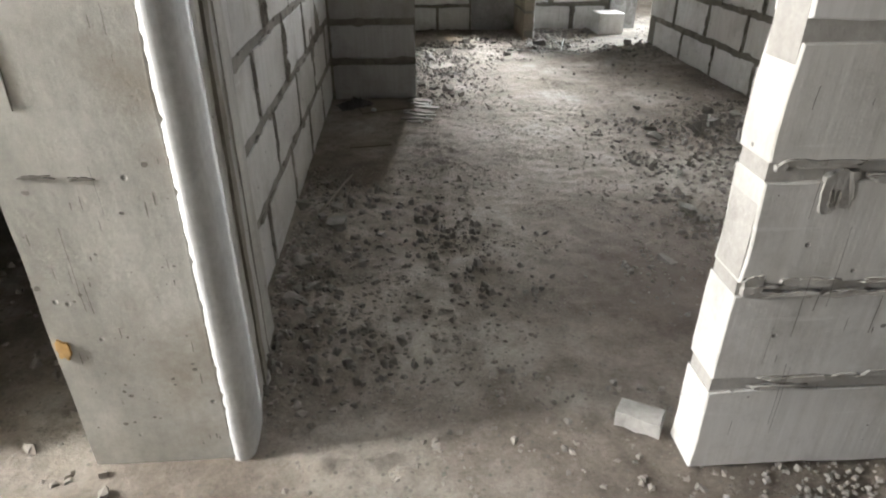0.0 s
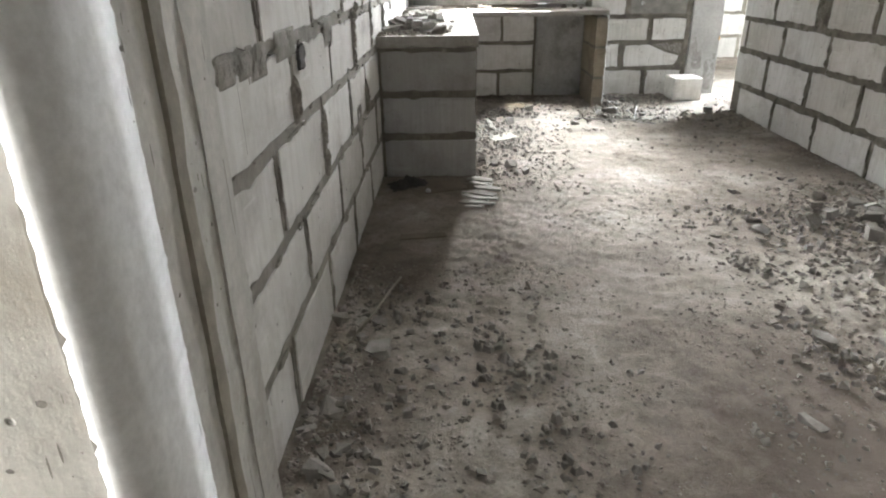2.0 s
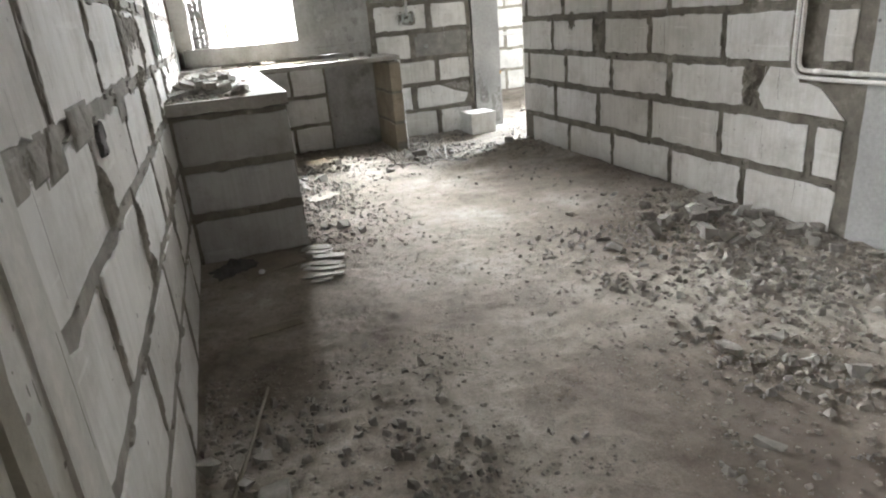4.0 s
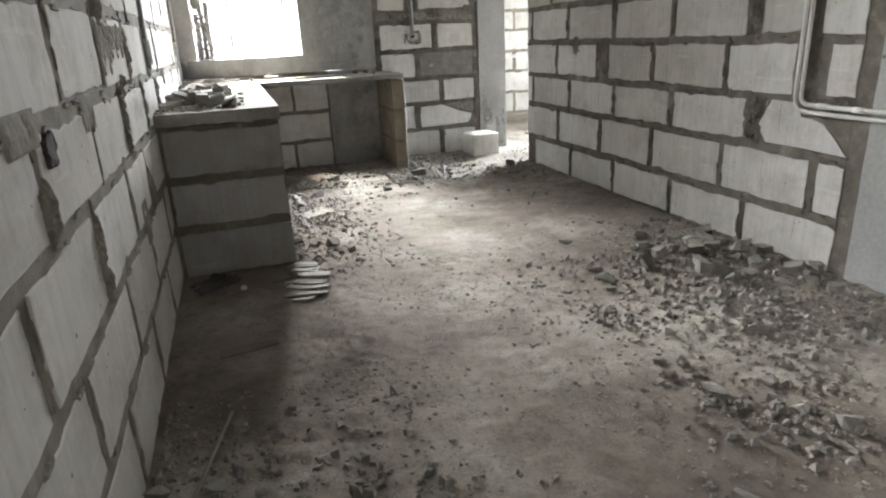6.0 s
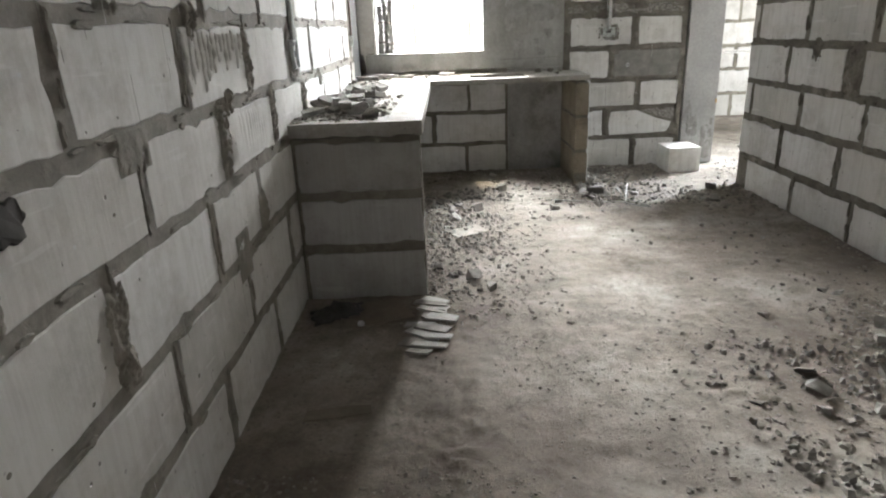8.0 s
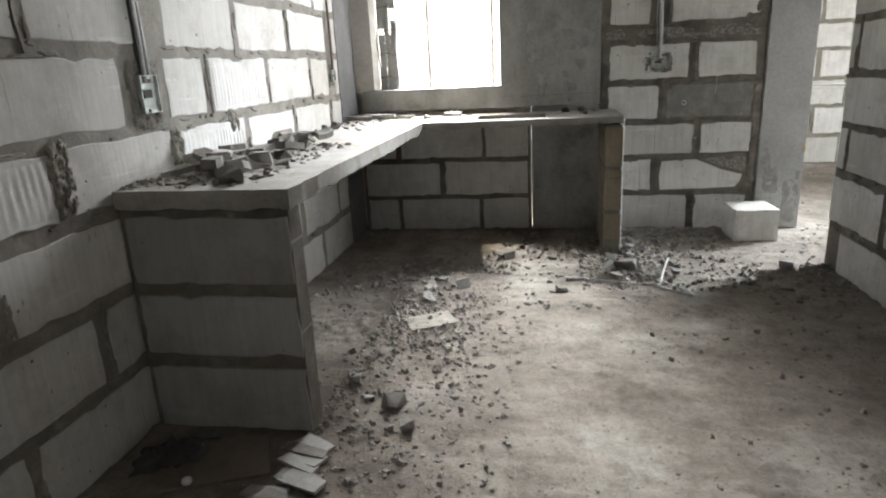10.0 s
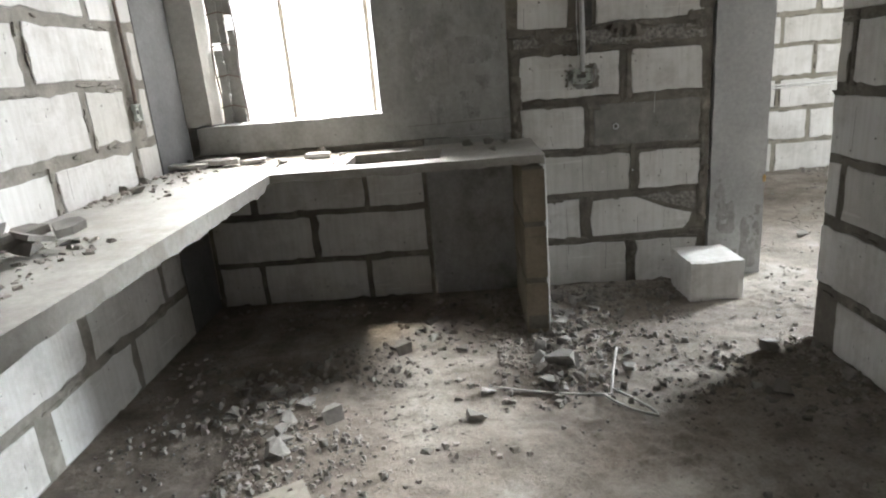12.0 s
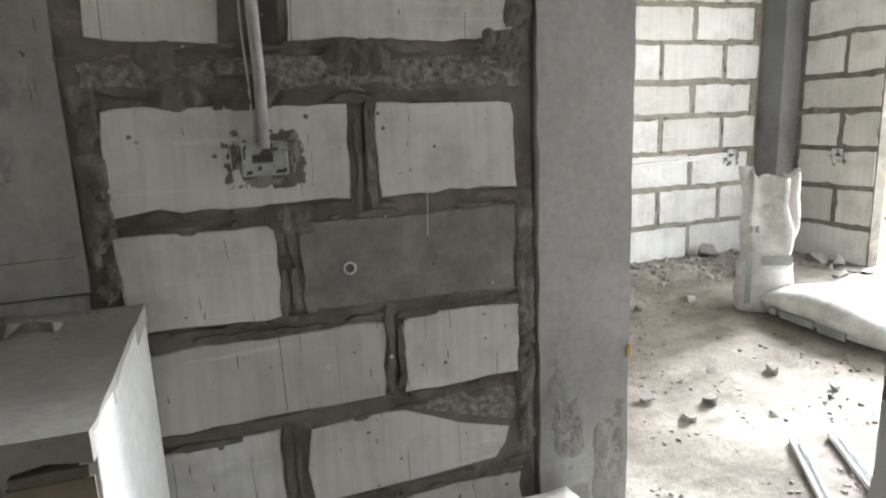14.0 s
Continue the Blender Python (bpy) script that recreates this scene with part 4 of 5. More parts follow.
rag = tagged(part("dark_rag", bm, DARK_PARTS_SHADE), label="crumpled dark rag in the corner by the counter end", category="rag")
rag.matrix_world = pose(0.88, 5.54, 0.0, 0, 0, 20)
bm = bmesh.new()
bmesh.ops.create_icosphere(bm, subdivisions=2, radius=0.017)
bmesh.ops.scale(bm, vec=(1, 1, 0.8), verts=bm.verts[:])
cap = tagged(part("white_cap", bm, BEAD), label="small round white plastic cap beside the dark rag", category="cap")
cap.matrix_world = pose(1.0, 5.40, 0.012)

stick = tagged(part("stick", tube([(0, 0, 0.008), (0.06, 0.16, 0.03), (0.1, 0.33, 0.03), (0.14, 0.52, 0.012)], 0.006, 6), CARD), label="thin pale stick lying beside the block wall", category="stick")
stick.matrix_world = pose(0.79, 3.72, 0.0)

wire = thing("bent_wire", (2.67, 7.27, 0.0), "bent length of pale stiff wire lying on the floor", "wire")
pts = bend((-0.43, 0.12, 0.006), (-0.2, 0.02, 0.008), (0.02, 0.0, 0.008), 6) + bend((0.04, 0.0, 0.01), (0.07, 0.12, 0.05), (0.12, 0.26, 0.075), 5)
part("strand", tube(pts, 0.0055, 6), WIREMAT, wire)
part("strand", tube(bend((0.01, 0.0, 0.012), (0.05, -0.12, 0.016), (0.17, -0.17, 0.01), 6) + bend((0.17, -0.16, 0.01), (0.17, -0.12, 0.012), (0.05, 0.02, 0.02), 5), 0.0055, 6), WIREMAT, wire)


# ---- electrical fittings ----
WF = Face((0.69, 0, 0), (0, 1, 0), (1, 0, 0))
EF = Face((3.69, 0, 0), (0, 1, 0), (-1, 0, 0))
NF = Face((0, 8.53, 0), (1, 0, 0), (0, -1, 0))
SF = Face((0, 2.292, 0), (1, 0, 0), (0, -1, 0))
FF = Face((0, 11.33, 0), (1, 0, 0), (0, -1, 0))
GF = Face((7.35, 0, 0), (0, 1, 0), (-1, 0, 0))


def outlet(face, u, z, w, h, label, seed, pipe_top=None, depth=0.012, pipe=None, pipes=1):
    """A steel back box set in a rough hole, with a mortar collar and its conduit."""
    rg = random.Random(seed)
    o = face.at(u, z)
    e = thing("outlet_box", tuple(o), label, "outlet box")

    def add(name, cells, mat, lab=""):
        bm = bmesh.new()
        for u0, u1, z0, z1, n0, n1 in cells:
            a, b = face.at(u0, z0, n0), face.at(u1, z1, n1)
            box(bm, *[v for i in range(3) for v in (min(a[i], b[i]) - o[i], max(a[i], b[i]) - o[i])])
        return part(name, bm, mat, e, lab)

    hw, hh, t = w / 2, h / 2, 0.003
    d0 = 0.003
    add("back", [(u - hw, u + hw, z - hh, z + hh, d0 + 0.004, d0 + 0.007)], STEEL, "dull galvanised steel back")
    add("terminal", [(u - hw * 0.55, u + hw * 0.35, z - hh * 0.2, z + hh * 0.25, d0 + 0.007, d0 + 0.014)], DARK_PARTS_SHADE)
    add("rim", [(u - hw, u - hw + t, z - hh, z + hh, d0, depth + 0.012), (u + hw - t, u + hw, z - hh, z + hh, d0, depth + 0.012), (u - hw + t, u + hw - t, z - hh, z - hh + t, d0, depth + 0.012), (u - hw + t, u + hw - t, z + hh - t, z + hh, d0, depth + 0.012)], STEEL, "dull galvanised steel rim")
    for k in (-1, 1):
        add("lug", [(u - 0.012, u + 0.012, z + k * (hh - 0.008) - 0.005, z + k * (hh - 0.008) + 0.005, d0 + 0.008, depth + 0.010)], STEEL)
    c = crust(face, u - hw * 2.0, u + hw * 2.0, z - hh * 2.0, z + hh * 1.9, None, seed, MORTAR, 0.009, 30, 30, 0.2, 0.006, "mortar_collar", "ragged dark mortar collar", 0.003)
    for v in c.data.vertices:
        v.co += c.location - o
    c.location = (0, 0, 0)
    c.parent = e
    if pipe_top:
        for k in range(pipes):
            ps = [face.at(u + (k - (pipes - 1) / 2) * 0.022 + 0.004 * math.sin(i * 1.3 + k), z + hh * 0.6 + (pipe_top - z - hh * 0.6) * i / 12, 0.016) - o for i in range(13)]
            part("conduit", tube(ps, 0.0135 if pipes == 1 and w > 0.08 else 0.008, 8), pipe or GREYPIPE, e, "grey plastic conduit rising up the wall")
    return e


box_n = outlet(NF, 2.845, 1.165, 0.10, 0.075, "open steel outlet box with a grey conduit in the block wall", 1, 2.88)
part("wire", tube([(-0.022 + 0.003 * math.sin(i * 1.1), -0.012, 0.05 + 0.06 * i) for i in range(22)], 0.0028, 6), BEAD, box_n, "thin pale wire beside the conduit")
for u0, u1, z0, z1 in ((2.898, 2.925, 1.13, 1.215), (2.78, 2.798, 1.14, 1.20), (2.80, 2.89, 1.10, 1.125)):
    ob = patch(NF, u0, u1, z0, z1, None, random.Random(int(u0 * 100)), STAIN, 0.0095, "mortar_fill", "smooth grey mortar fill round the box")
    for v in ob.data.vertices:
        v.co -= box_n.location
    ob.parent = box_n
outlet(WF, 5.99, 1.165, 0.10, 0.13, "open steel outlet box with two thin conduits in the block wall", 2, 2.88, pipes=2, pipe=GREYPIPE)
outlet(WF, 8.0, 1.185, 0.06, 0.075, "small open steel outlet box beside the corner column", 3, 2.88, pipe=RUST)
outlet(FF, 6.88, 0.845, 0.10, 0.10, "open steel outlet box in the bright far wall", 4)
outlet(GF, 10.70, 0.845, 0.09, 0.10, "open steel outlet box beside the tall opening", 5)

conduit = thing("wall_conduit", (3.68, 4.66, 0.78), "pair of white plastic conduits bent down the block wall", "conduit")
for k, r in ((0, 0.0), (1, 0.034)):
    top = 2.86
    ps = [(-0.012, 0.006 + r * 0.9, top - 0.78)] + [(-0.012, 0.004 * math.sin(i) + r * 0.9, 1.9 - 0.25 * i) for i in range(8)]
    ps = [(x, 0.0 + (0.03 - r), z) for x, y, z in [(-0.012, 0, top - 0.78), (-0.012, 0, 1.0), (-0.012, 0, 0.4), (-0.012, 0, 0.1)]]
    ps += bend((-0.012, 0.03 - r, 0.06), (-0.012, 0.03 - r, 0.0 - 0.034 + r), (-0.012, -0.05, 0.0 - 0.034 + r), 6)
    ps += [(-0.012, -0.2, -0.036 + r), (-0.012, -0.45, -0.034 + r), (-0.012, -0.9, -0.032 + r)]
    part("pipe", tube(ps, 0.0105, 8), PVC, conduit)
for y, z in ((0.015, 0.26), (0.015, 0.6)):
    part("clip", tube([(-0.006, y - 0.035, z), (-0.026, y - 0.015, z), (-0.026, y + 0.015, z), (-0.006, y + 0.04, z)], 0.003, 5), STEEL, conduit)
for a, b in ((-0.16, -0.1), (-0.34, -0.29)):
    part("coupling", tube([(-0.012, b, -0.001), (-0.012, a, -0.001)], 0.0135, 8), PVC, conduit)

line2 = thing("wall_conduit", (5.9, 11.31, 0.84), "pair of white plastic conduits along the bright far wall", "conduit")
for r in (0, 0.026):
    part("pipe", tube([(-2.0, 0, -0.045 + r), (-0.4, 0, -0.035 + r), (0.3, 0, -0.02 + r), (0.92, 0, 0.0 + r * 0.8)], 0.010, 8), PVC, line2)


# ---- far room ----
def make_bag(name, w, d, h, place, rot, label, seed, standing):
    e = thing(name, place, label, "cement bag")
    e.matrix_world = pose(*place, *rot)
    bm = bmesh.new()
    nu, nv = 36, 26
    rows = []
    for j in range(nv + 1):
        t = j / nv
        ring = []
        for i in range(nu):
            a = 2 * math.pi * i / nu
            ca, sa = math.cos(a), math.sin(a)
            if standing:
                full = t < 0.36
                slim = 1.0 if full else max(0.30, 1.0 - 1.5 * (t - 0.36))
                wide = (0.96 + 0.05 * math.sin(t * 9)) if full else 0.9 + 0.06 * math.sin(t * 11 + 1)
                x = math.copysign(abs(ca) ** 0.62, ca) * w / 2 * wide
                y = math.copysign(abs(sa) ** 0.75, sa) * d / 2 * slim
                tear = 0.07 * noise.noise(Vector((ca * 2.2, sa * 2.2, 4))) + 0.05 * (1 if ca < -0.55 else 0) + 0.03 * (1 if ca > 0.8 else -0.3)
                z = h * t + tear * t ** 4
                k = max(0.0, t - 0.3)
                f = 0.035 * k * math.sin(a * 7 + t * 5) + 0.09 * k * noise.noise(Vector((ca * 2.2, sa * 2.2, t * 3.5 + seed))) + 0.012 * noise.noise(Vector((ca * 3, sa * 3, t * 7)))
                x, y = x + f * ca, y + f * sa - 0.06 * math.sin(max(0.0, t - 0.36) * 4.5) * (1 if ca > 0 else 0.4)
            else:
                s = math.sin(math.pi * t) ** 0.3 if 0 < t < 1 else 0.0
                x = (t - 0.5) * h
                y = math.copysign(abs(ca) ** 0.8, ca) * w / 2 * (0.8 + 0.2 * s)
                z = max(0.0, d / 2 + sa * d / 2 * s + 0.012 * noise.noise(Vector((x * 7, y * 7, seed)))) * (1.0 if sa > -0.4 else 0.6)
                z += 0.02 * math.sin(t * 3.1)
            ring.append(bm.verts.new((x, y, z)))
        rows.append(ring)
    for r0, r1 in zip(rows, rows[1:]):
        for i in range(nu):
            f = bm.faces.new((r0[i], r0[(i + 1) % nu], r1[(i + 1) % nu], r1[i]))
            f.smooth = True
    bm.faces.new(rows[0][::-1])
    if not standing:
        bm.faces.new(rows[-1])
    bmesh.ops.recalc_face_normals(bm, faces=bm.faces[:])
    part("sack", bm, BAG, e)
    return e


bag = make_bag("cement_bag", 0.32, 0.19, 0.84, (5.86, 9.95, 0.0), (0, 0, -28), "half-empty white woven cement bag standing open", 3, True)
part("print_stripe", boxes((-0.14, -0.105, -0.107, -0.1, 0.06, 0.34)), BAGPRINT, bag, "grey printed stripe")
part("print_panel", boxes((-0.05, 0.12, -0.107, -0.1, 0.30, 0.36)), BAGPRINT, bag, "grey printed panel")
part("print_block", boxes((-0.13, -0.11, -0.095, -0.089, 0.5, 0.54), (-0.095, -0.075, -0.095, -0.089, 0.5, 0.54)), BAGPRINT, bag, "small dark printed blocks")
bag2 = make_bag("cement_bag", 0.44, 0.21, 0.86, (5.90, 9.42, 0.0), (0, 0, -94), "full white woven cement bag lying flat on the floor", 8, False)
for k, (u0, u1, z0, z1) in enumerate(((-0.31, -0.26, 0.05, 0.085), (-0.23, 0.0, 0.045, 0.09), (0.03, 0.2, 0.04, 0.085))):
    part("print_bar", boxes((u0, u1, -0.2215, -0.213, z0, z1)), BAGPRINT, bag2, "grey printed lettering bar")


def strip(a, b, w, h, label):
    a, b = Vector(a), Vector(b)
    L = (b - a).length
    e = thing("metal_strip", tuple(a), label, "metal strip", "metal strips on the floor")
    e.matrix_world = Matrix.Translation(a) @ pose(0, 0, 0, 0, 0, math.degrees(math.atan2(b.y - a.y, b.x - a.x)))
    part("web", boxes((0, L, -w / 2, w / 2, 0, 0.003)), BEAD, e)
    part("flange", boxes((0, L, -w / 2, -w / 2 + 0.003, 0.003, h)), BEAD, e)
    part("flange", boxes((0, L, w / 2 - 0.003, w / 2, 0.003, h)), BEAD, e)
    return e


strip((4.67, 8.65, 0.0), (4.24, 8.05, 0.0), 0.035, 0.02, "white metal channel strip lying on the bright floor")
strip((4.83, 8.62, 0.0), (4.50, 8.10, 0.0), 0.035, 0.02, "white metal channel strip lying on the bright floor")
strip((4.12, 8.24, 0.022), (4.48, 8.22, 0.022), 0.03, 0.018, "short white metal strip across the longer ones")

# ---- outside the window ----
outer = thing("scaffold", (1.4, 9.35, -3.2), "weathered bamboo scaffold poles standing outside the window", "scaffold")
for x, lean, y in ((0.26, 0.02, -0.35), (-0.22, -0.03, -0.3)):
    n = 60
    ps = [(x + lean * i / n, y, 6.6 * i / n) for i in range(n + 1)]
    part("pole", tube(ps, 0.011, 8, [1.3 if i % 4 == 0 else 1.0 for i in range(n + 1)]), BAMBOO, outer)
def ragged_strip(w, d, h, seed):
    """An upright strip of old boards and mortar with torn edges and gaps."""
    bm = bmesh.new()
    n = int(h / 0.02)
    lanes = [(-w / 2, -w * 0.14, 0.0), (-w * 0.12, w * 0.2, 0.012), (w * 0.22, w / 2, -0.006)]
    for lane, (xa, xb, dy) in enumerate(lanes):
        rows = []
        for i in range(n + 1):
            z = h * i / n
            wob = 0.014 * noise.noise(Vector((lane * 5.0, seed, z * 3))) + 0.010 * noise.noise(Vector((lane * 5.0, seed + 9, z * 25)))
            nib = 0.010 * noise.noise(Vector((lane * 5.0 + 2, seed, z * 40)))
            rows.append([bm.verts.new(p) for p in ((xa + wob, dy, z), (xb + wob + nib, dy, z), (xb + wob + nib, dy + d, z), (xa + wob, dy + d, z))])
        for i in range(n):
            if noise.noise(Vector((lane * 3.3, seed + 4, h * i / n * 6))) > (0.45 if lane == 0 else 0.62):
                continue
            p, q = rows[i], rows[i + 1]
            for k in range(4):
                bm.faces.new((p[k], p[(k + 1) % 4], q[(k + 1) % 4], q[k]))
    bmesh.ops.delete(bm, geom=[v for v in bm.verts if not v.link_faces], context="VERTS")
    bmesh.ops.recalc_face_normals(bm, faces=bm.faces[:])
    return bm


frame_strip = thing("window_post", (0.915, 8.685, 1.056), "ragged grey mortar-caked board post with rusty bars at the window's side", "post")
part("board", ragged_strip(0.125, 0.03, 1.54, 2), WINCOL, frame_strip, "torn mortar-caked grey boards")
for k, (x, y) in enumerate(((-0.072, 0.012), (0.066, 0.004))):
    ps = [(x + 0.006 * math.sin(i * 0.9 + k), y + 0.004 * math.cos(i * 0.7 + k * 2), 1.54 * i / 24) for i in range(25)]
    part("bar", tube(ps, 0.005, 6), RUST, frame_strip, "thin rusty bar")
for k in range(9):
    z = 0.09 + 0.165 * k
    part("tie", tube([(-0.074, -0.004, z), (0.0, -0.012, z + 0.012), (0.07, -0.006, z - 0.008)], 0.0035, 5), RUST, frame_strip, "twisted rusty tie wire")
structure("backdrop_wing", rough_box(0.35, 0.82, 8.76, 8.86, -3.2, 3.2, 0.4, 0.004, 3), RENDER, "outer wing wall of the building beside the window")

# ---- blocks, patches and joints ----
def upper(z, joints_a, joints_b, pitch=0.255):
    rows, k = [], 0
    while z < H - 0.05:
        rows.append((z, min(H, z + pitch), joints_a if k % 2 == 0 else joints_b))
        z += pitch
        k += 1
    return rows


def every(a, b, step):
    return [a + step * i for i in range(int((b - a) / step) + 1)]


A, B = every(3.5, 7.9, 0.61), every(3.8, 7.9, 0.61)
courses(WF, [
    (0, 0.255, [3.37, 3.97, 4.58, 5.19, 5.76, 6.30, 6.92, 7.56]),
    (0.255, 0.525, [3.67, 4.28, 4.93, 5.55, 6.02, 6.62, 7.27, 7.92]),
    (0.525, 0.80, [3.44, 4.06, 4.68, 5.2, 5.8, 6.4, 7.0, 7.6]),
    (0.80, 1.045, [3.71, 4.30, 4.88, 5.51, 6.12, 6.72, 7.32, 7.93]),
    (1.045, 1.31, [3.43, 4.05, 4.63, 5.24, 5.88, 6.1, 6.42, 7.01, 7.62, 7.96, 8.05]),
    (1.31, 1.565, [3.72, 4.27, 4.86, 5.49, 6.05, 6.15, 6.72, 7.33, 7.96, 8.05])] + upper(1.565, A, B), 3.07, 8.14, 0.02, west, 11, gap=0.037, jit=0.013, proud=0.0035,
    skip=((4.63, 5.24, 1.05, 1.3), (4.88, 5.51, 0.8, 1.04), (6.12, 6.72, 0.8, 1.04), (6.42, 7.01, 1.05, 1.3), (5.88, 6.1, 1.0, 1.3), (6.05, 6.12, 1.3, 1.56), (7.96, 8.05, 1.045, 2.0)))
courses(EF, [
    (0, 0.25, [4.97, 5.6, 6.25, 6.88, 7.54]),
    (0.25, 0.54, [4.55, 5.17, 5.82, 6.45, 7.10]),
    (0.54, 0.80, [4.96, 5.64, 6.27, 6.92, 7.57]),
    (0.80, 1.075, [4.57, 4.62, 4.70, 5.19, 5.85, 6.38, 6.51, 7.14]),
    (1.075, 1.345, [4.63, 4.70, 4.99, 5.05, 5.67, 6.31, 6.96, 7.59]),
    (1.345, 1.61, [4.63, 4.70, 5.33, 5.97, 6.6, 7.25])] + upper(1.61, every(4.9, 7.4, 0.64), every(4.6, 7.6, 0.64)), 4.385, 7.69, 0.106, east, 12, gap=0.038, jit=0.012, proud=0.0035,
    skip=((7.54, 7.7, 0, 0.25), (4.38, 4.97, 0.54, 0.8), (6.38, 6.51, 0.8, 1.07), (4.62, 4.70, 0.8, 1.6), (4.57, 4.62, 0.8, 1.07), (4.99, 5.05, 1.07, 1.34)))
rng = random.Random(77)
block(WF, 4.66, 5.215, 1.065, 1.29, 0.02, rng, west, label="aerated block with rough plaster drips")
rg = random.Random(44)
for k in range(14):
    u0, top, low = 4.672 + 0.038 * k + rg.uniform(-0.006, 0.006), 1.285 - 0.02 * rg.random(), 1.10 + 0.03 * (k % 3) + (0.05 if k > 5 else 0)
    m = int((top - low) / 0.008)
    ps = [WF.at(u0 + 0.012 * noise.noise(Vector((k * 3.1, i * 0.16, 2))), top - (top - low) * i / m, 0.0055) for i in range(m + 1)]
    sizes = [max(0.3, (0.85 + 0.9 * noise.noise(Vector((k * 7.7, i * 0.3, 5))) + rg.uniform(-0.15, 0.15)) * (1 if 0 < i < m else 0.1)) for i in range(m + 1)]
    part("plaster_drip", tube(ps, 0.0095, 7, sizes), BLOCK, west, "rough drip of plaster down a block")
block(WF, 4.91, 5.48, 0.82, 1.025, 0.02, rng, west, ridges=0.03, label="finely grooved aerated block")
block(WF, 6.15, 6.70, 0.82, 1.025, 0.02, rng, west, ridges=0.03, label="finely grooved aerated block")
block(WF, 6.45, 6.99, 1.065, 1.29, 0.02, rng, west, ridges=0.03, label="finely grooved aerated block")
block(EF, 4.39, 4.92, 0.55, 0.79, 0.02, rng, east, cut=[(4.92, 0.645), (4.86, 0.565), (4.62, 0.56), (4.385, 0.555), (4.46, 0.63), (4.53, 0.70), (4.60, 0.715), (4.66, 0.72), (4.67, 0.75), (4.69, 0.782), (4.76, 0.787), (4.85, 0.79)], label="block cut to a ragged point")
courses(EF, [(0.255 * i, 0.255 * (i + 1), ([3.1, 3.7], [2.8, 3.4])[i % 2]) for i in range(11)], 2.42, 3.89, 0.02, east, 13)
courses(SF, [(0, 0.262, [2.52, 3.13]), (0.262, 0.515, [2.78, 3.38]), (0.515, 0.775, [2.5, 3.1])] + upper(0.775, [2.8, 3.4], [2.5, 3.1]), 1.873, 3.68, 0.104, south, 14, gap=0.028, jit=0.007)
courses(NF, [
    (0, 0.262, [3.11]), (0.515, 0.77, [3.125]),
    (1.03, 1.305, [3.075]), (1.395, 1.66, [2.80, 2.90]), (1.66, 1.90, [2.79, 2.91, 3.08, 3.29]), (1.90, 2.15, [2.79, 2.91]), (2.15, 2.4, [2.79, 2.91, 3.2]), (2.4, 2.65, [2.79, 2.91]), (2.65, 2.9, [2.79, 2.91, 3.2])],
    2.515, 3.475, 0.02, far, 15, gap=0.04, skip=((2.79, 2.91, 1.39, 3),))
block(NF, 2.52, 2.825, 0.277, 0.5, 0.02, rng, far)
block(NF, 2.88, 3.44, 0.28, 0.5, 0.02, rng, far, cut=[(2.875, 0.285), (3.05, 0.28), (3.2, 0.283), (3.40, 0.295), (3.43, 0.34), (3.445, 0.385), (3.3, 0.43), (3.12, 0.495), (3.0, 0.492), (2.895, 0.49), (2.88, 0.4)], label="block cut on a slope")
block(NF, 2.515, 2.855, 0.787, 1.014, 0.02, rng, far)
block(NF, 2.90, 3.465, 0.785, 1.012, 0.02, rng, far, GREYBRICK, proud=0.008, label="dark rough grey cement block")
ring = thing("ring_mark", (3.02, 8.5215, 0.89), "small pale ring of plaster stuck on the dark grey block", "mark")
part("loop", tube([(0.014 * math.cos(a * 0.524), -0.0015, 0.014 * math.sin(a * 0.524)) for a in range(13)], 0.0032, 6), BEAD, ring)
block(NF, 2.49, 3.49, 1.31, 1.39, 0.02, rng, far, COARSE, proud=0.005, jit=0.012, name="mortar_band", label="thick coarse mortar band")
block(NF, 3.13, 3.46, 0.41, 0.508, 0.02, rng, far, COARSE, proud=0.004, jit=0.004, cut=[(3.15, 0.505), (3.3, 0.445), (3.455, 0.40), (3.465, 0.45), (3.465, 0.51), (3.3, 0.512)], name="mortar_fill", label="coarse pebbly mortar wedge")
courses(NF, [(0, 0.25, [0.98, 1.6]), (0.25, 0.53, [1.31]), (0.53, 0.80, [0.98, 1.63])], 0.72, 1.955, 0.02, far, 16, gap=0.03)
FZ = [0, 0.29, 0.60, 0.895, 1.19, 1.46, 1.77, 2.06, 2.35, 2.64, 2.9]
courses(FF, [(a, b, every(3.97 + 0.31 * (i % 2), 7.1, 0.62)) for i, (a, b) in enumerate(zip(FZ, FZ[1:]))], 3.84, 7.12, 0.02, north_far, 17, gap=0.036, jit=0.012)
courses(GF, [(a, b, [10.70] if i % 2 else []) for i, (a, b) in enumerate(zip(FZ, FZ[1:]))], 10.39, 11.06, 0.106, east_far, 18, gap=0.036, jit=0.012)
off = Vector((-1.0, -7.0, 0))
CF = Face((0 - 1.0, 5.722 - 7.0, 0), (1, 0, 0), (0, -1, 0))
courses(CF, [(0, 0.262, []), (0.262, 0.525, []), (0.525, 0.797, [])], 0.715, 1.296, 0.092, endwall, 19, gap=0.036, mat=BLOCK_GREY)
CP = Face((2.458 - 1.0, 0 - 7.0, 0), (0, 1, 0), (-1, 0, 0))
courses(CP, [(0, 0.27, []), (0.27, 0.54, []), (0.54, 0.812, [])], 7.888, 8.5, 0.09, pier, 20, gap=0.02, jit=0.007, mat=TANBRICK)
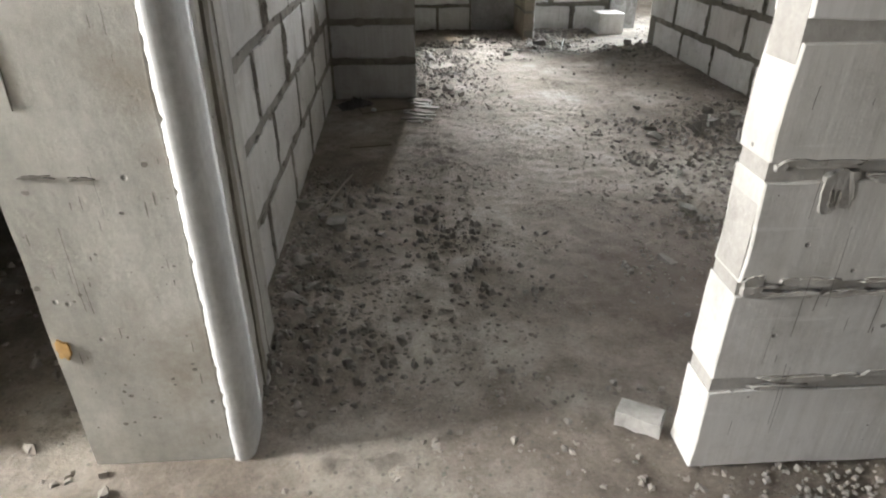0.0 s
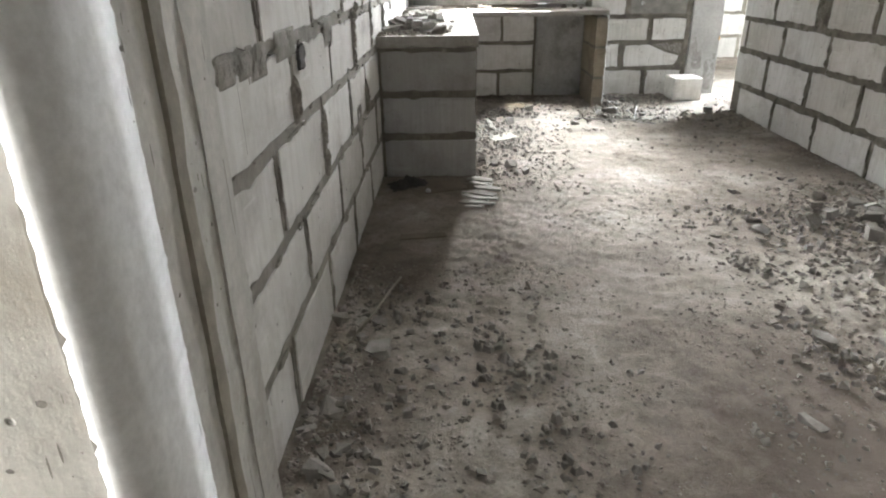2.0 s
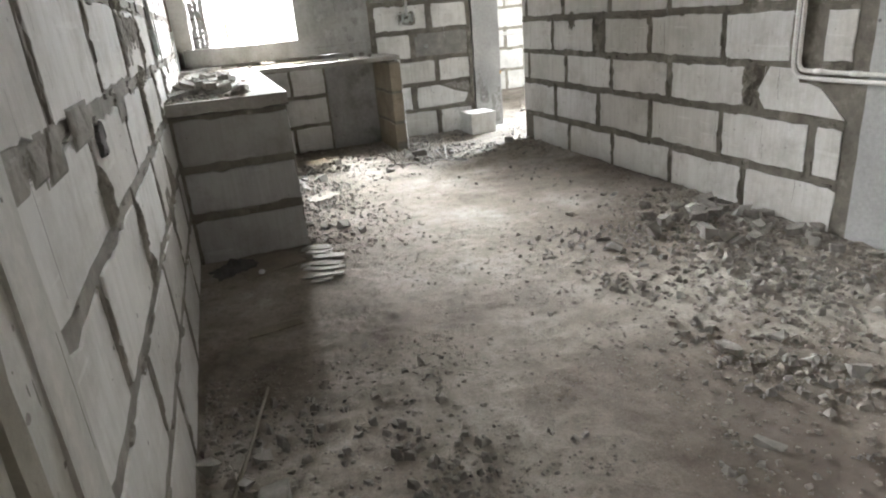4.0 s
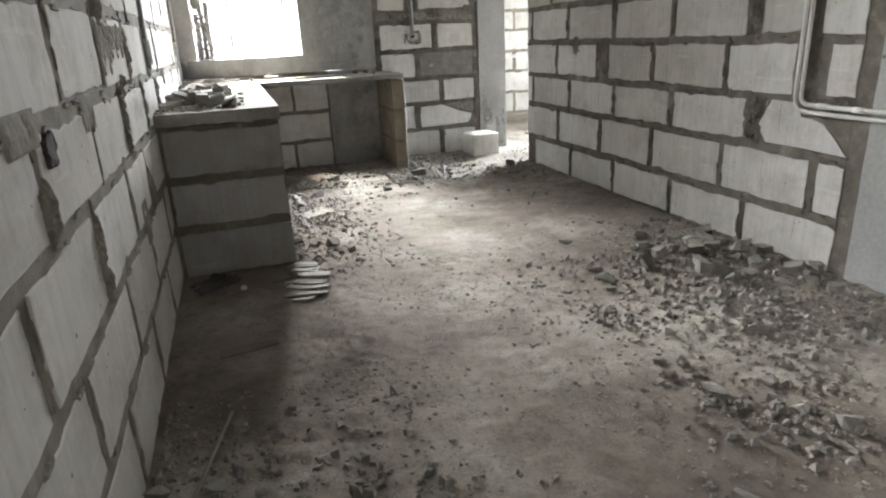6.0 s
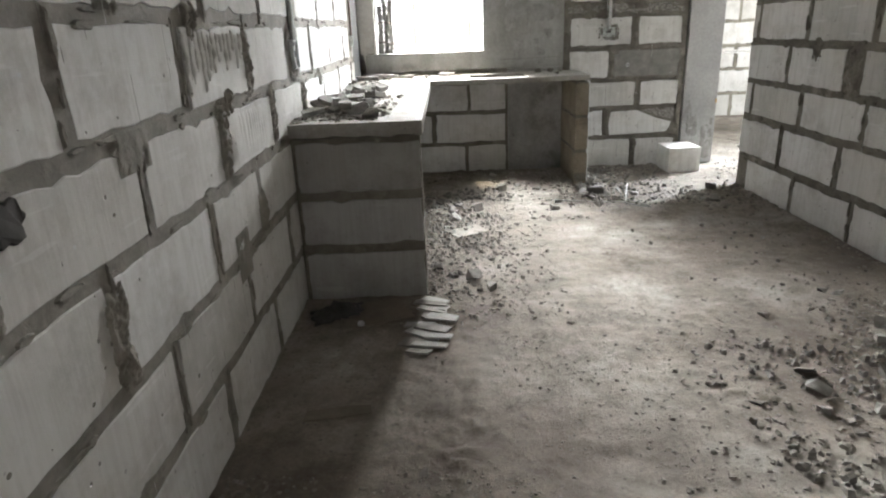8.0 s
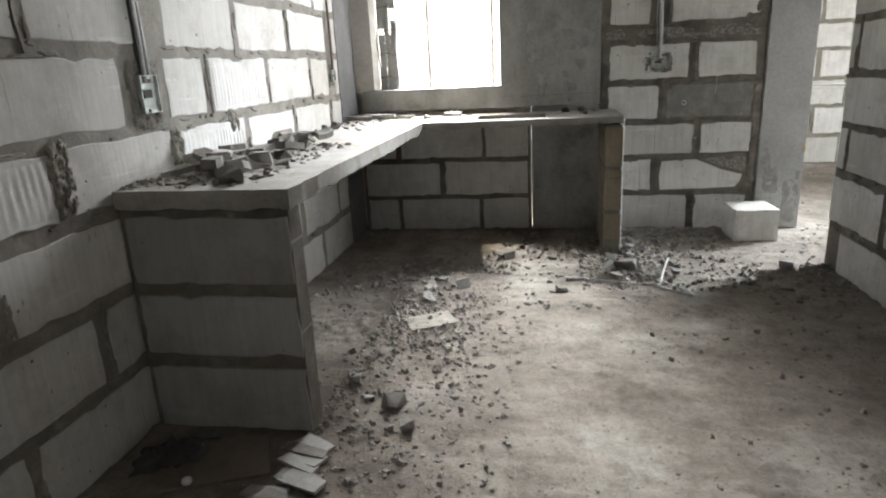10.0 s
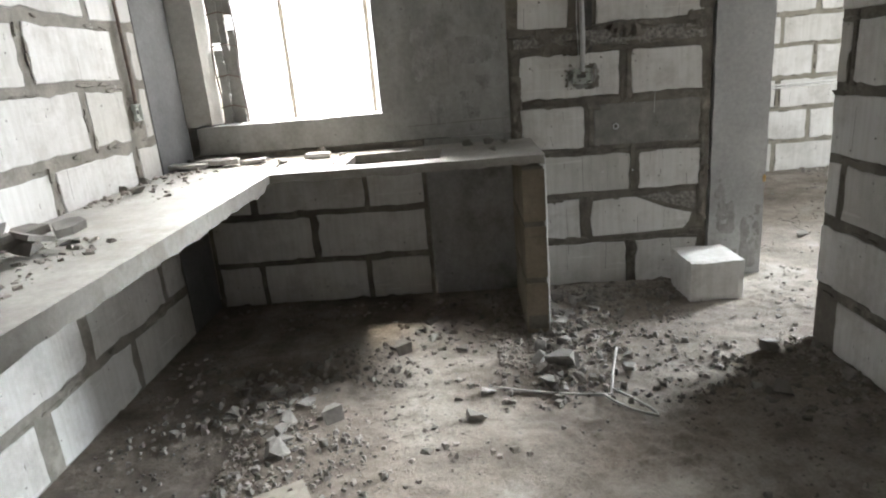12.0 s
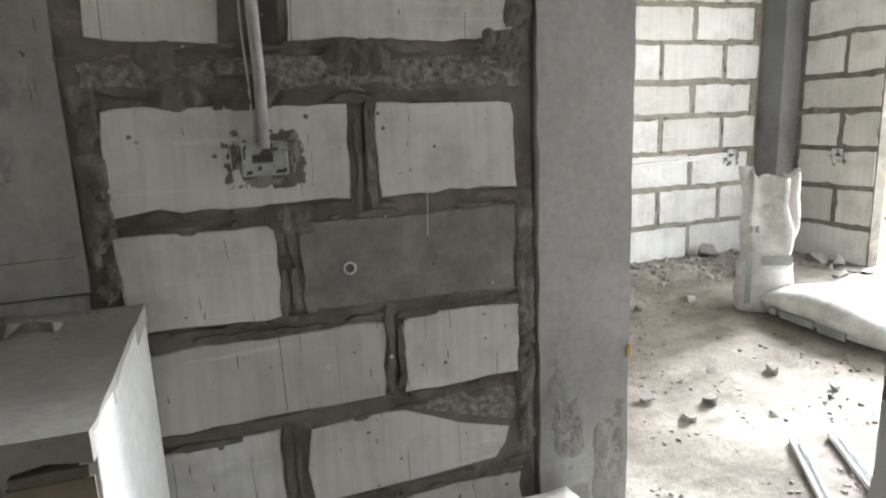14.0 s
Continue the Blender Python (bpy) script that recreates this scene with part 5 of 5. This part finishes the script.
side = block(Face((2.552 - 1.0, 0 - 7.0, 0), (0, 1, 0), (1, 0, 0)), 7.893, 8.51, 0.0, 0.862, 0.02, rng, counter, BEAD, proud=0.008, jit=0.02, name="side_render", label="white plaster on the pier's outer side")

rng = random.Random(5)
for k, row in enumerate(((4.20, 4.36, 0.97, 1.07), (5.19, 5.29, 1.03, 1.3), (4.83, 4.95, 0.80, 1.07), (5.46, 5.57, 0.82, 1.07), (4.84, 4.98, 0.45, 0.62), (3.10, 3.34, 1.0, 1.06), (3.3, 3.46, 0.985, 1.07), (3.55, 3.77, 1.0, 1.08), (6.54, 6.65, 0.96, 1.08),
                         (4.70, 4.80, 1.24, 1.36), (4.93, 5.02, 1.0, 1.1), (6.08, 6.18, 0.86, 1.04), (4.02, 4.12, 0.5, 0.78), (5.14, 5.25, 0.52, 0.7), (4.26, 4.34, 1.3, 1.52), (3.66, 3.76, 0.8, 0.95))):
    crust(WF, *row, west, 20 + k, MORTAR_WEST, 0.013 if row[1] - row[0] < 0.13 else 0.0045, 34 if row[1] - row[0] < 0.13 else 14, 20 if row[1] - row[0] < 0.13 else 9, 0.32 if row[1] - row[0] < 0.13 else 0.12)
# A raised dark patch paints the shade inside a broken hole.
for row in ((3.78, 3.86, 0.95, 1.02),):
    patch(WF, *row, west, rng, DARK_PARTS_SHADE, 0.0135, "broken_hole", "dark broken hole in a block")
for k, row in enumerate(((6.36, 6.53, 0.80, 1.07), (4.89, 5.03, 0.55, 0.81), (4.96, 5.07, 1.07, 1.35), (6.76, 6.88, 0.97, 1.12), (4.39, 4.58, 0.72, 0.82))):
    crust(EF, *row, east, 50 + k, MORTAR, 0.014, 26, 18, 0.28)
for k, row in enumerate(((2.465, 2.525, 0.85, 1.35), (3.465, 3.525, 0.25, 1.05), (2.62, 2.95, 1.27, 1.35), (3.36, 3.52, 1.34, 1.46), (2.98, 3.2, 1.34, 1.43), (2.60, 2.7, 1.34, 1.43), (2.83, 2.95, 0.98, 1.06), (3.44, 3.53, 1.42, 1.9))):
    crust(NF, *row, far, 60 + k, MORTAR, 0.009, 17, 17, 0.3)
COLF = Face((0, 8.515, 0), (1, 0, 0), (0, -1, 0))
for k, row in enumerate(((3.57, 3.68, 0.24, 0.46), (3.70, 3.82, 0.02, 0.44), (3.55, 3.65, 0.44, 0.6), (3.6, 3.7, 0.02, 0.16))):
    crust(COLF, *row, east_col, 70 + k, STAIN, 0.0018, 14, 10, 0.42, 0.005, "mortar_splash", "thin dark splash of mortar", base=0.0)
patch(SF, 1.985, 2.06, 0.69, 0.785, south, rng, GREYJOINT, 0.0085, wob=0.15)
# Small dark patch in place of the shade in a hole.
patch(SF, 2.005, 2.03, 0.70, 0.74, south, rng, RUBBLE_DARK, 0.0095, "broken_hole", "small dark patch standing for shade in a broken hole", 0.15)
patch(SF, 1.885, 1.93, 0.5, 0.555, south, rng, GREYJOINT, 0.0085, wob=0.15)
for f, u0, u1, z0, z1, kind in late:
    if kind == "ORANGE":
        patch(f, u0, u1, z0, z1, pillar, rng, ORANGE, 0.005, "rust_stain", "small orange rust stain", 0.2)
    else:
        patch(f, u0, u1, z0, z1, pillar, rng, RUBBLE_DARK, 0.0045, "gouge", "dark gouge in the concrete", 0.4)
patch(Face((0, 8.514, 0), (1, 0, 0), (0, -1, 0)), 3.815, 3.828, 0.53, 0.57, east_col, rng, ORANGE, 0.005, "rust_stain", "small orange rust stain", 0.2)
# Near-black strips put the shade of the cable channels into colour.
block(NF, 2.862, 2.905, 1.24, 2.88, 0.02, rng, far, DARK_PARTS_SHADE, proud=0.0015, jit=0.002, name="cable_channel", label="near-black strip standing for shade inside a cable channel")
block(WF, 5.968, 6.03, 1.235, 2.88, 0.02, rng, west, DARK_PARTS_SHADE, proud=0.0065, jit=0.004, name="cable_channel", label="near-black strip standing for shade inside a cable channel")
block(EF, 4.675, 4.70, 0.80, 2.88, 0.02, rng, east, DARK_PARTS_SHADE, proud=0.0015, jit=0.002, name="cable_channel", label="near-black strip standing for shade inside a cable channel")


def smears(face, rows, u0, u1, n, parent, seed, mat=None, thick=0.0085):
    """Mortar squeezed out over the edges of the blocks."""
    rg = random.Random(seed)
    bm = bmesh.new()
    for i in range(n):
        za, zb, joints = rows[rg.randrange(len(rows))]
        if rg.random() < 0.6 or not joints:
            cu, cz = rg.uniform(u0, u1), (za, zb)[rg.random() < 0.5] + rg.choice((-1, 1)) * rg.uniform(0.008, 0.02)
            ru, rz = rg.uniform(0.012, 0.07), rg.uniform(0.004, 0.012)
        else:
            cu, cz = rg.choice(joints) + rg.choice((-1, 1)) * rg.uniform(0.008, 0.02), rg.uniform(za + 0.03, zb - 0.03)
            ru, rz = rg.uniform(0.004, 0.011), rg.uniform(0.015, 0.06)
        if not u0 < cu < u1 or cz < 0.02:
            continue
        m = 12
        ph = rg.random() * 9
        low, top = [], []
        for k in range(m):
            a = 2 * math.pi * k / m
            q = 1 + 0.5 * noise.noise(Vector((math.cos(a) * 1.4 + ph, math.sin(a) * 1.4, i * 0.37)))
            low.append(bm.verts.new(face.at(cu + math.cos(a) * ru * q, cz + math.sin(a) * rz * q, 0.001)))
            top.append(bm.verts.new(face.at(cu + math.cos(a) * ru * q * 0.8, cz + math.sin(a) * rz * q * 0.8, thick + rg.uniform(-0.001, 0.002))))
        for k in range(m):
            bm.faces.new((low[k], low[(k + 1) % m], top[(k + 1) % m], top[k]))
        bm.faces.new(top)
    bmesh.ops.recalc_face_normals(bm, faces=bm.faces[:])
    part("mortar_smears", bm, mat or MORTAR, parent, "mortar squeezed out over the block edges", "stuff")


W_ROWS = [(0, 0.255, [3.37, 3.97, 4.58, 5.19]), (0.255, 0.525, [3.67, 4.28, 4.93, 5.55]), (0.525, 0.80, [3.44, 4.06, 4.68, 5.2]), (0.80, 1.045, [3.71, 4.30, 4.88, 5.51, 6.12, 6.72, 7.32, 7.93]),
          (1.045, 1.31, [3.43, 4.05, 4.63, 5.24, 6.42, 7.01, 7.62]), (1.31, 1.565, [3.72, 4.27, 4.86, 5.49, 6.72, 7.33])]
E_ROWS = [(0, 0.25, [4.97, 5.6, 6.25, 6.88]), (0.25, 0.54, [4.55, 5.17, 5.82, 6.45, 7.10]), (0.54, 0.80, [4.96, 5.64, 6.27, 6.92, 7.57]), (0.80, 1.075, [5.19, 5.85, 6.38, 6.51, 7.14]), (1.075, 1.345, [5.67, 6.31, 6.96, 7.59])]
N_ROWS = [(0, 0.262, [3.11]), (0.262, 0.515, [2.85]), (0.515, 0.77, [3.125]), (0.77, 1.03, [2.875]), (1.03, 1.305, [3.075]), (1.395, 1.66, []), (1.66, 1.9, [3.08, 3.29])]
smears(WF, W_ROWS, 3.1, 8.1, 420, west, 1, MORTAR_WEST, 0.006)
smears(EF, E_ROWS, 4.42, 7.65, 300, east, 2)
smears(NF, N_ROWS, 2.5, 3.48, 380, far, 3)
smears(FF, [(a, b, every(3.97 + 0.31 * (i % 2), 7.1, 0.62)) for i, (a, b) in enumerate(zip(FZ, FZ[1:]))], 3.9, 7.1, 260, north_far, 4)
smears(SF, [(0, 0.262, []), (0.262, 0.515, []), (0.515, 0.775, [])], 1.89, 3.0, 90, south, 5, GREYJOINT)


def scuffs(face, u0, u1, z0, z1, chips, lines, parent, seed, out, mats, name="chips_and_scratches", label="small dark chips and thin vertical scratches"):
    """Small chips, nicks and thin scratches spread over a wall's face."""
    rg = random.Random(seed)
    bm = bmesh.new()

    def blot(cu, cz, ru, rz, m, slot):
        ph = rg.random() * 30
        ring = []
        for k in range(m):
            a = 2 * math.pi * k / m
            q = 0.75 + 0.9 * abs(noise.noise(Vector((math.cos(a) * 1.7 + ph, math.sin(a) * 1.7, 0))))
            ring.append(bm.verts.new(face.at(cu + math.cos(a) * ru * q, cz + math.sin(a) * rz * q, out)))
        bm.faces.new(ring).material_index = slot

    for i in range(chips):
        cu, cz = rg.uniform(u0, u1), rg.uniform(z0, z1)
        if noise.noise(Vector((cu * 2.3, cz * 2.3, seed))) < -0.1 and rg.random() < 0.7:
            continue
        k = rg.random() ** 3
        if rg.random() < 0.35:
            blot(cu, cz, rg.uniform(0.0008, 0.002), rg.uniform(0.006, 0.02), 7, 0)
        else:
            blot(cu, cz, 0.0015 + 0.007 * k, 0.0015 + 0.005 * k, 8, 0 if rg.random() < 0.8 else 1)
    for i in range(lines):
        cu, cz, h = rg.uniform(u0, u1), rg.uniform(z0, z1), rg.uniform(0.04, 0.2)
        lean, w = rg.uniform(-0.006, 0.006), rg.uniform(0.0005, 0.0011)
        n = 8
        row = []
        for k in range(n + 1):
            z = min(z1, cz + h * k / n)
            u = cu + lean * k / n + 0.0015 * noise.noise(Vector((i * 3.1, z * 30, seed)))
            row.append([bm.verts.new(face.at(u - w, z, out)), bm.verts.new(face.at(u + w, z, out))])
        for p, q in zip(row, row[1:]):
            bm.faces.new((p[0], p[1], q[1], q[0])).material_index = 0 if i % 4 else 1
    ob = part(name, bm, mats[0], parent, label, "stuff")
    ob.data.materials.append(mats[1])
    return ob


CHIP = make_plain("dark_chip", (0.12, 0.11, 0.095), (0.2, 0.185, 0.16), 30, bumps=0.2)
scuffs(NF, 2.5, 3.48, 0.05, 2.2, 330, 60, far, 11, 0.0096, (CHIP, BEAD))
scuffs(WF, 3.1, 8.1, 0.05, 2.0, 520, 90, west, 12, 0.0075, (CHIP, BEAD))
scuffs(EF, 4.45, 7.6, 0.05, 1.7, 330, 60, east, 13, 0.0075, (CHIP, BEAD))
scuffs(SF, 1.9, 2.9, 0.02, 1.6, 110, 30, south, 14, 0.0096, (CHIP, RUBBLE))
scuffs(PFR, 0.43, 0.74, 0.05, 2.0, 230, 10, pillar, 15, 0.0006, (CHIP, RUBBLE))
scuffs(FF, 3.9, 7.1, 0.05, 2.2, 160, 40, north_far, 16, 0.0096, (CHIP, BEAD))
for k, (y, n) in enumerate(((2.42, 26), (2.5, 30), (2.58, 30), (2.75, 30), (2.88, 24))):
    x = (0.7885, 0.7905, 0.787, 0.7745, 0.7655)[k]
    if k > 1:
        scuffs(Face((x, 0, 0), (0, 1, 0), (1, 0, 0)), y - 0.03, y + 0.03, 0.1, 1.6, n, 3, pillar, 20 + k, 0.001, (CHIP, RUBBLE))
WCF = Face((0, 8.5165, 0), (1, 0, 0), (0, -1, 0))
window_col = bpy.data.objects["column_window_east"]
scuffs(WCF, 1.95, 2.44, 0.92, 1.9, 90, 8, window_col, 31, 0.0012, (CHIP, RUBBLE))
for k, row in enumerate(((2.20, 2.30, 0.99, 1.07), (2.24, 2.29, 0.93, 0.97), (2.19, 2.25, 1.09, 1.14), (2.12, 2.42, 1.27, 1.42), (2.28, 2.36, 1.14, 1.22), (1.95, 2.1, 1.2, 1.5), (2.02, 2.12, 0.95, 1.15))):
    crust(WCF, *row, window_col, 120 + k, STAIN, 0.0008, 26, 19, 0.56, 0.005, "dark_stain", "thin dark blotch on the plaster", base=0.0)
line = bmesh.new()
row = []
for i in range(31):
    u = 1.90 + 0.54 * i / 30
    z = 0.975 + 0.008 * i / 30 + 0.0015 * noise.noise(Vector((u * 20, 3, 1)))
    row.append([line.verts.new(WCF.at(u, z - 0.0013, 0.002)), line.verts.new(WCF.at(u, z + 0.0013, 0.002))])
for p, q in zip(row, row[1:]):
    line.faces.new((p[0], q[0], q[1], p[1]))
part("form_line", line, CHIP, window_col, "thin dark line left by the formwork")
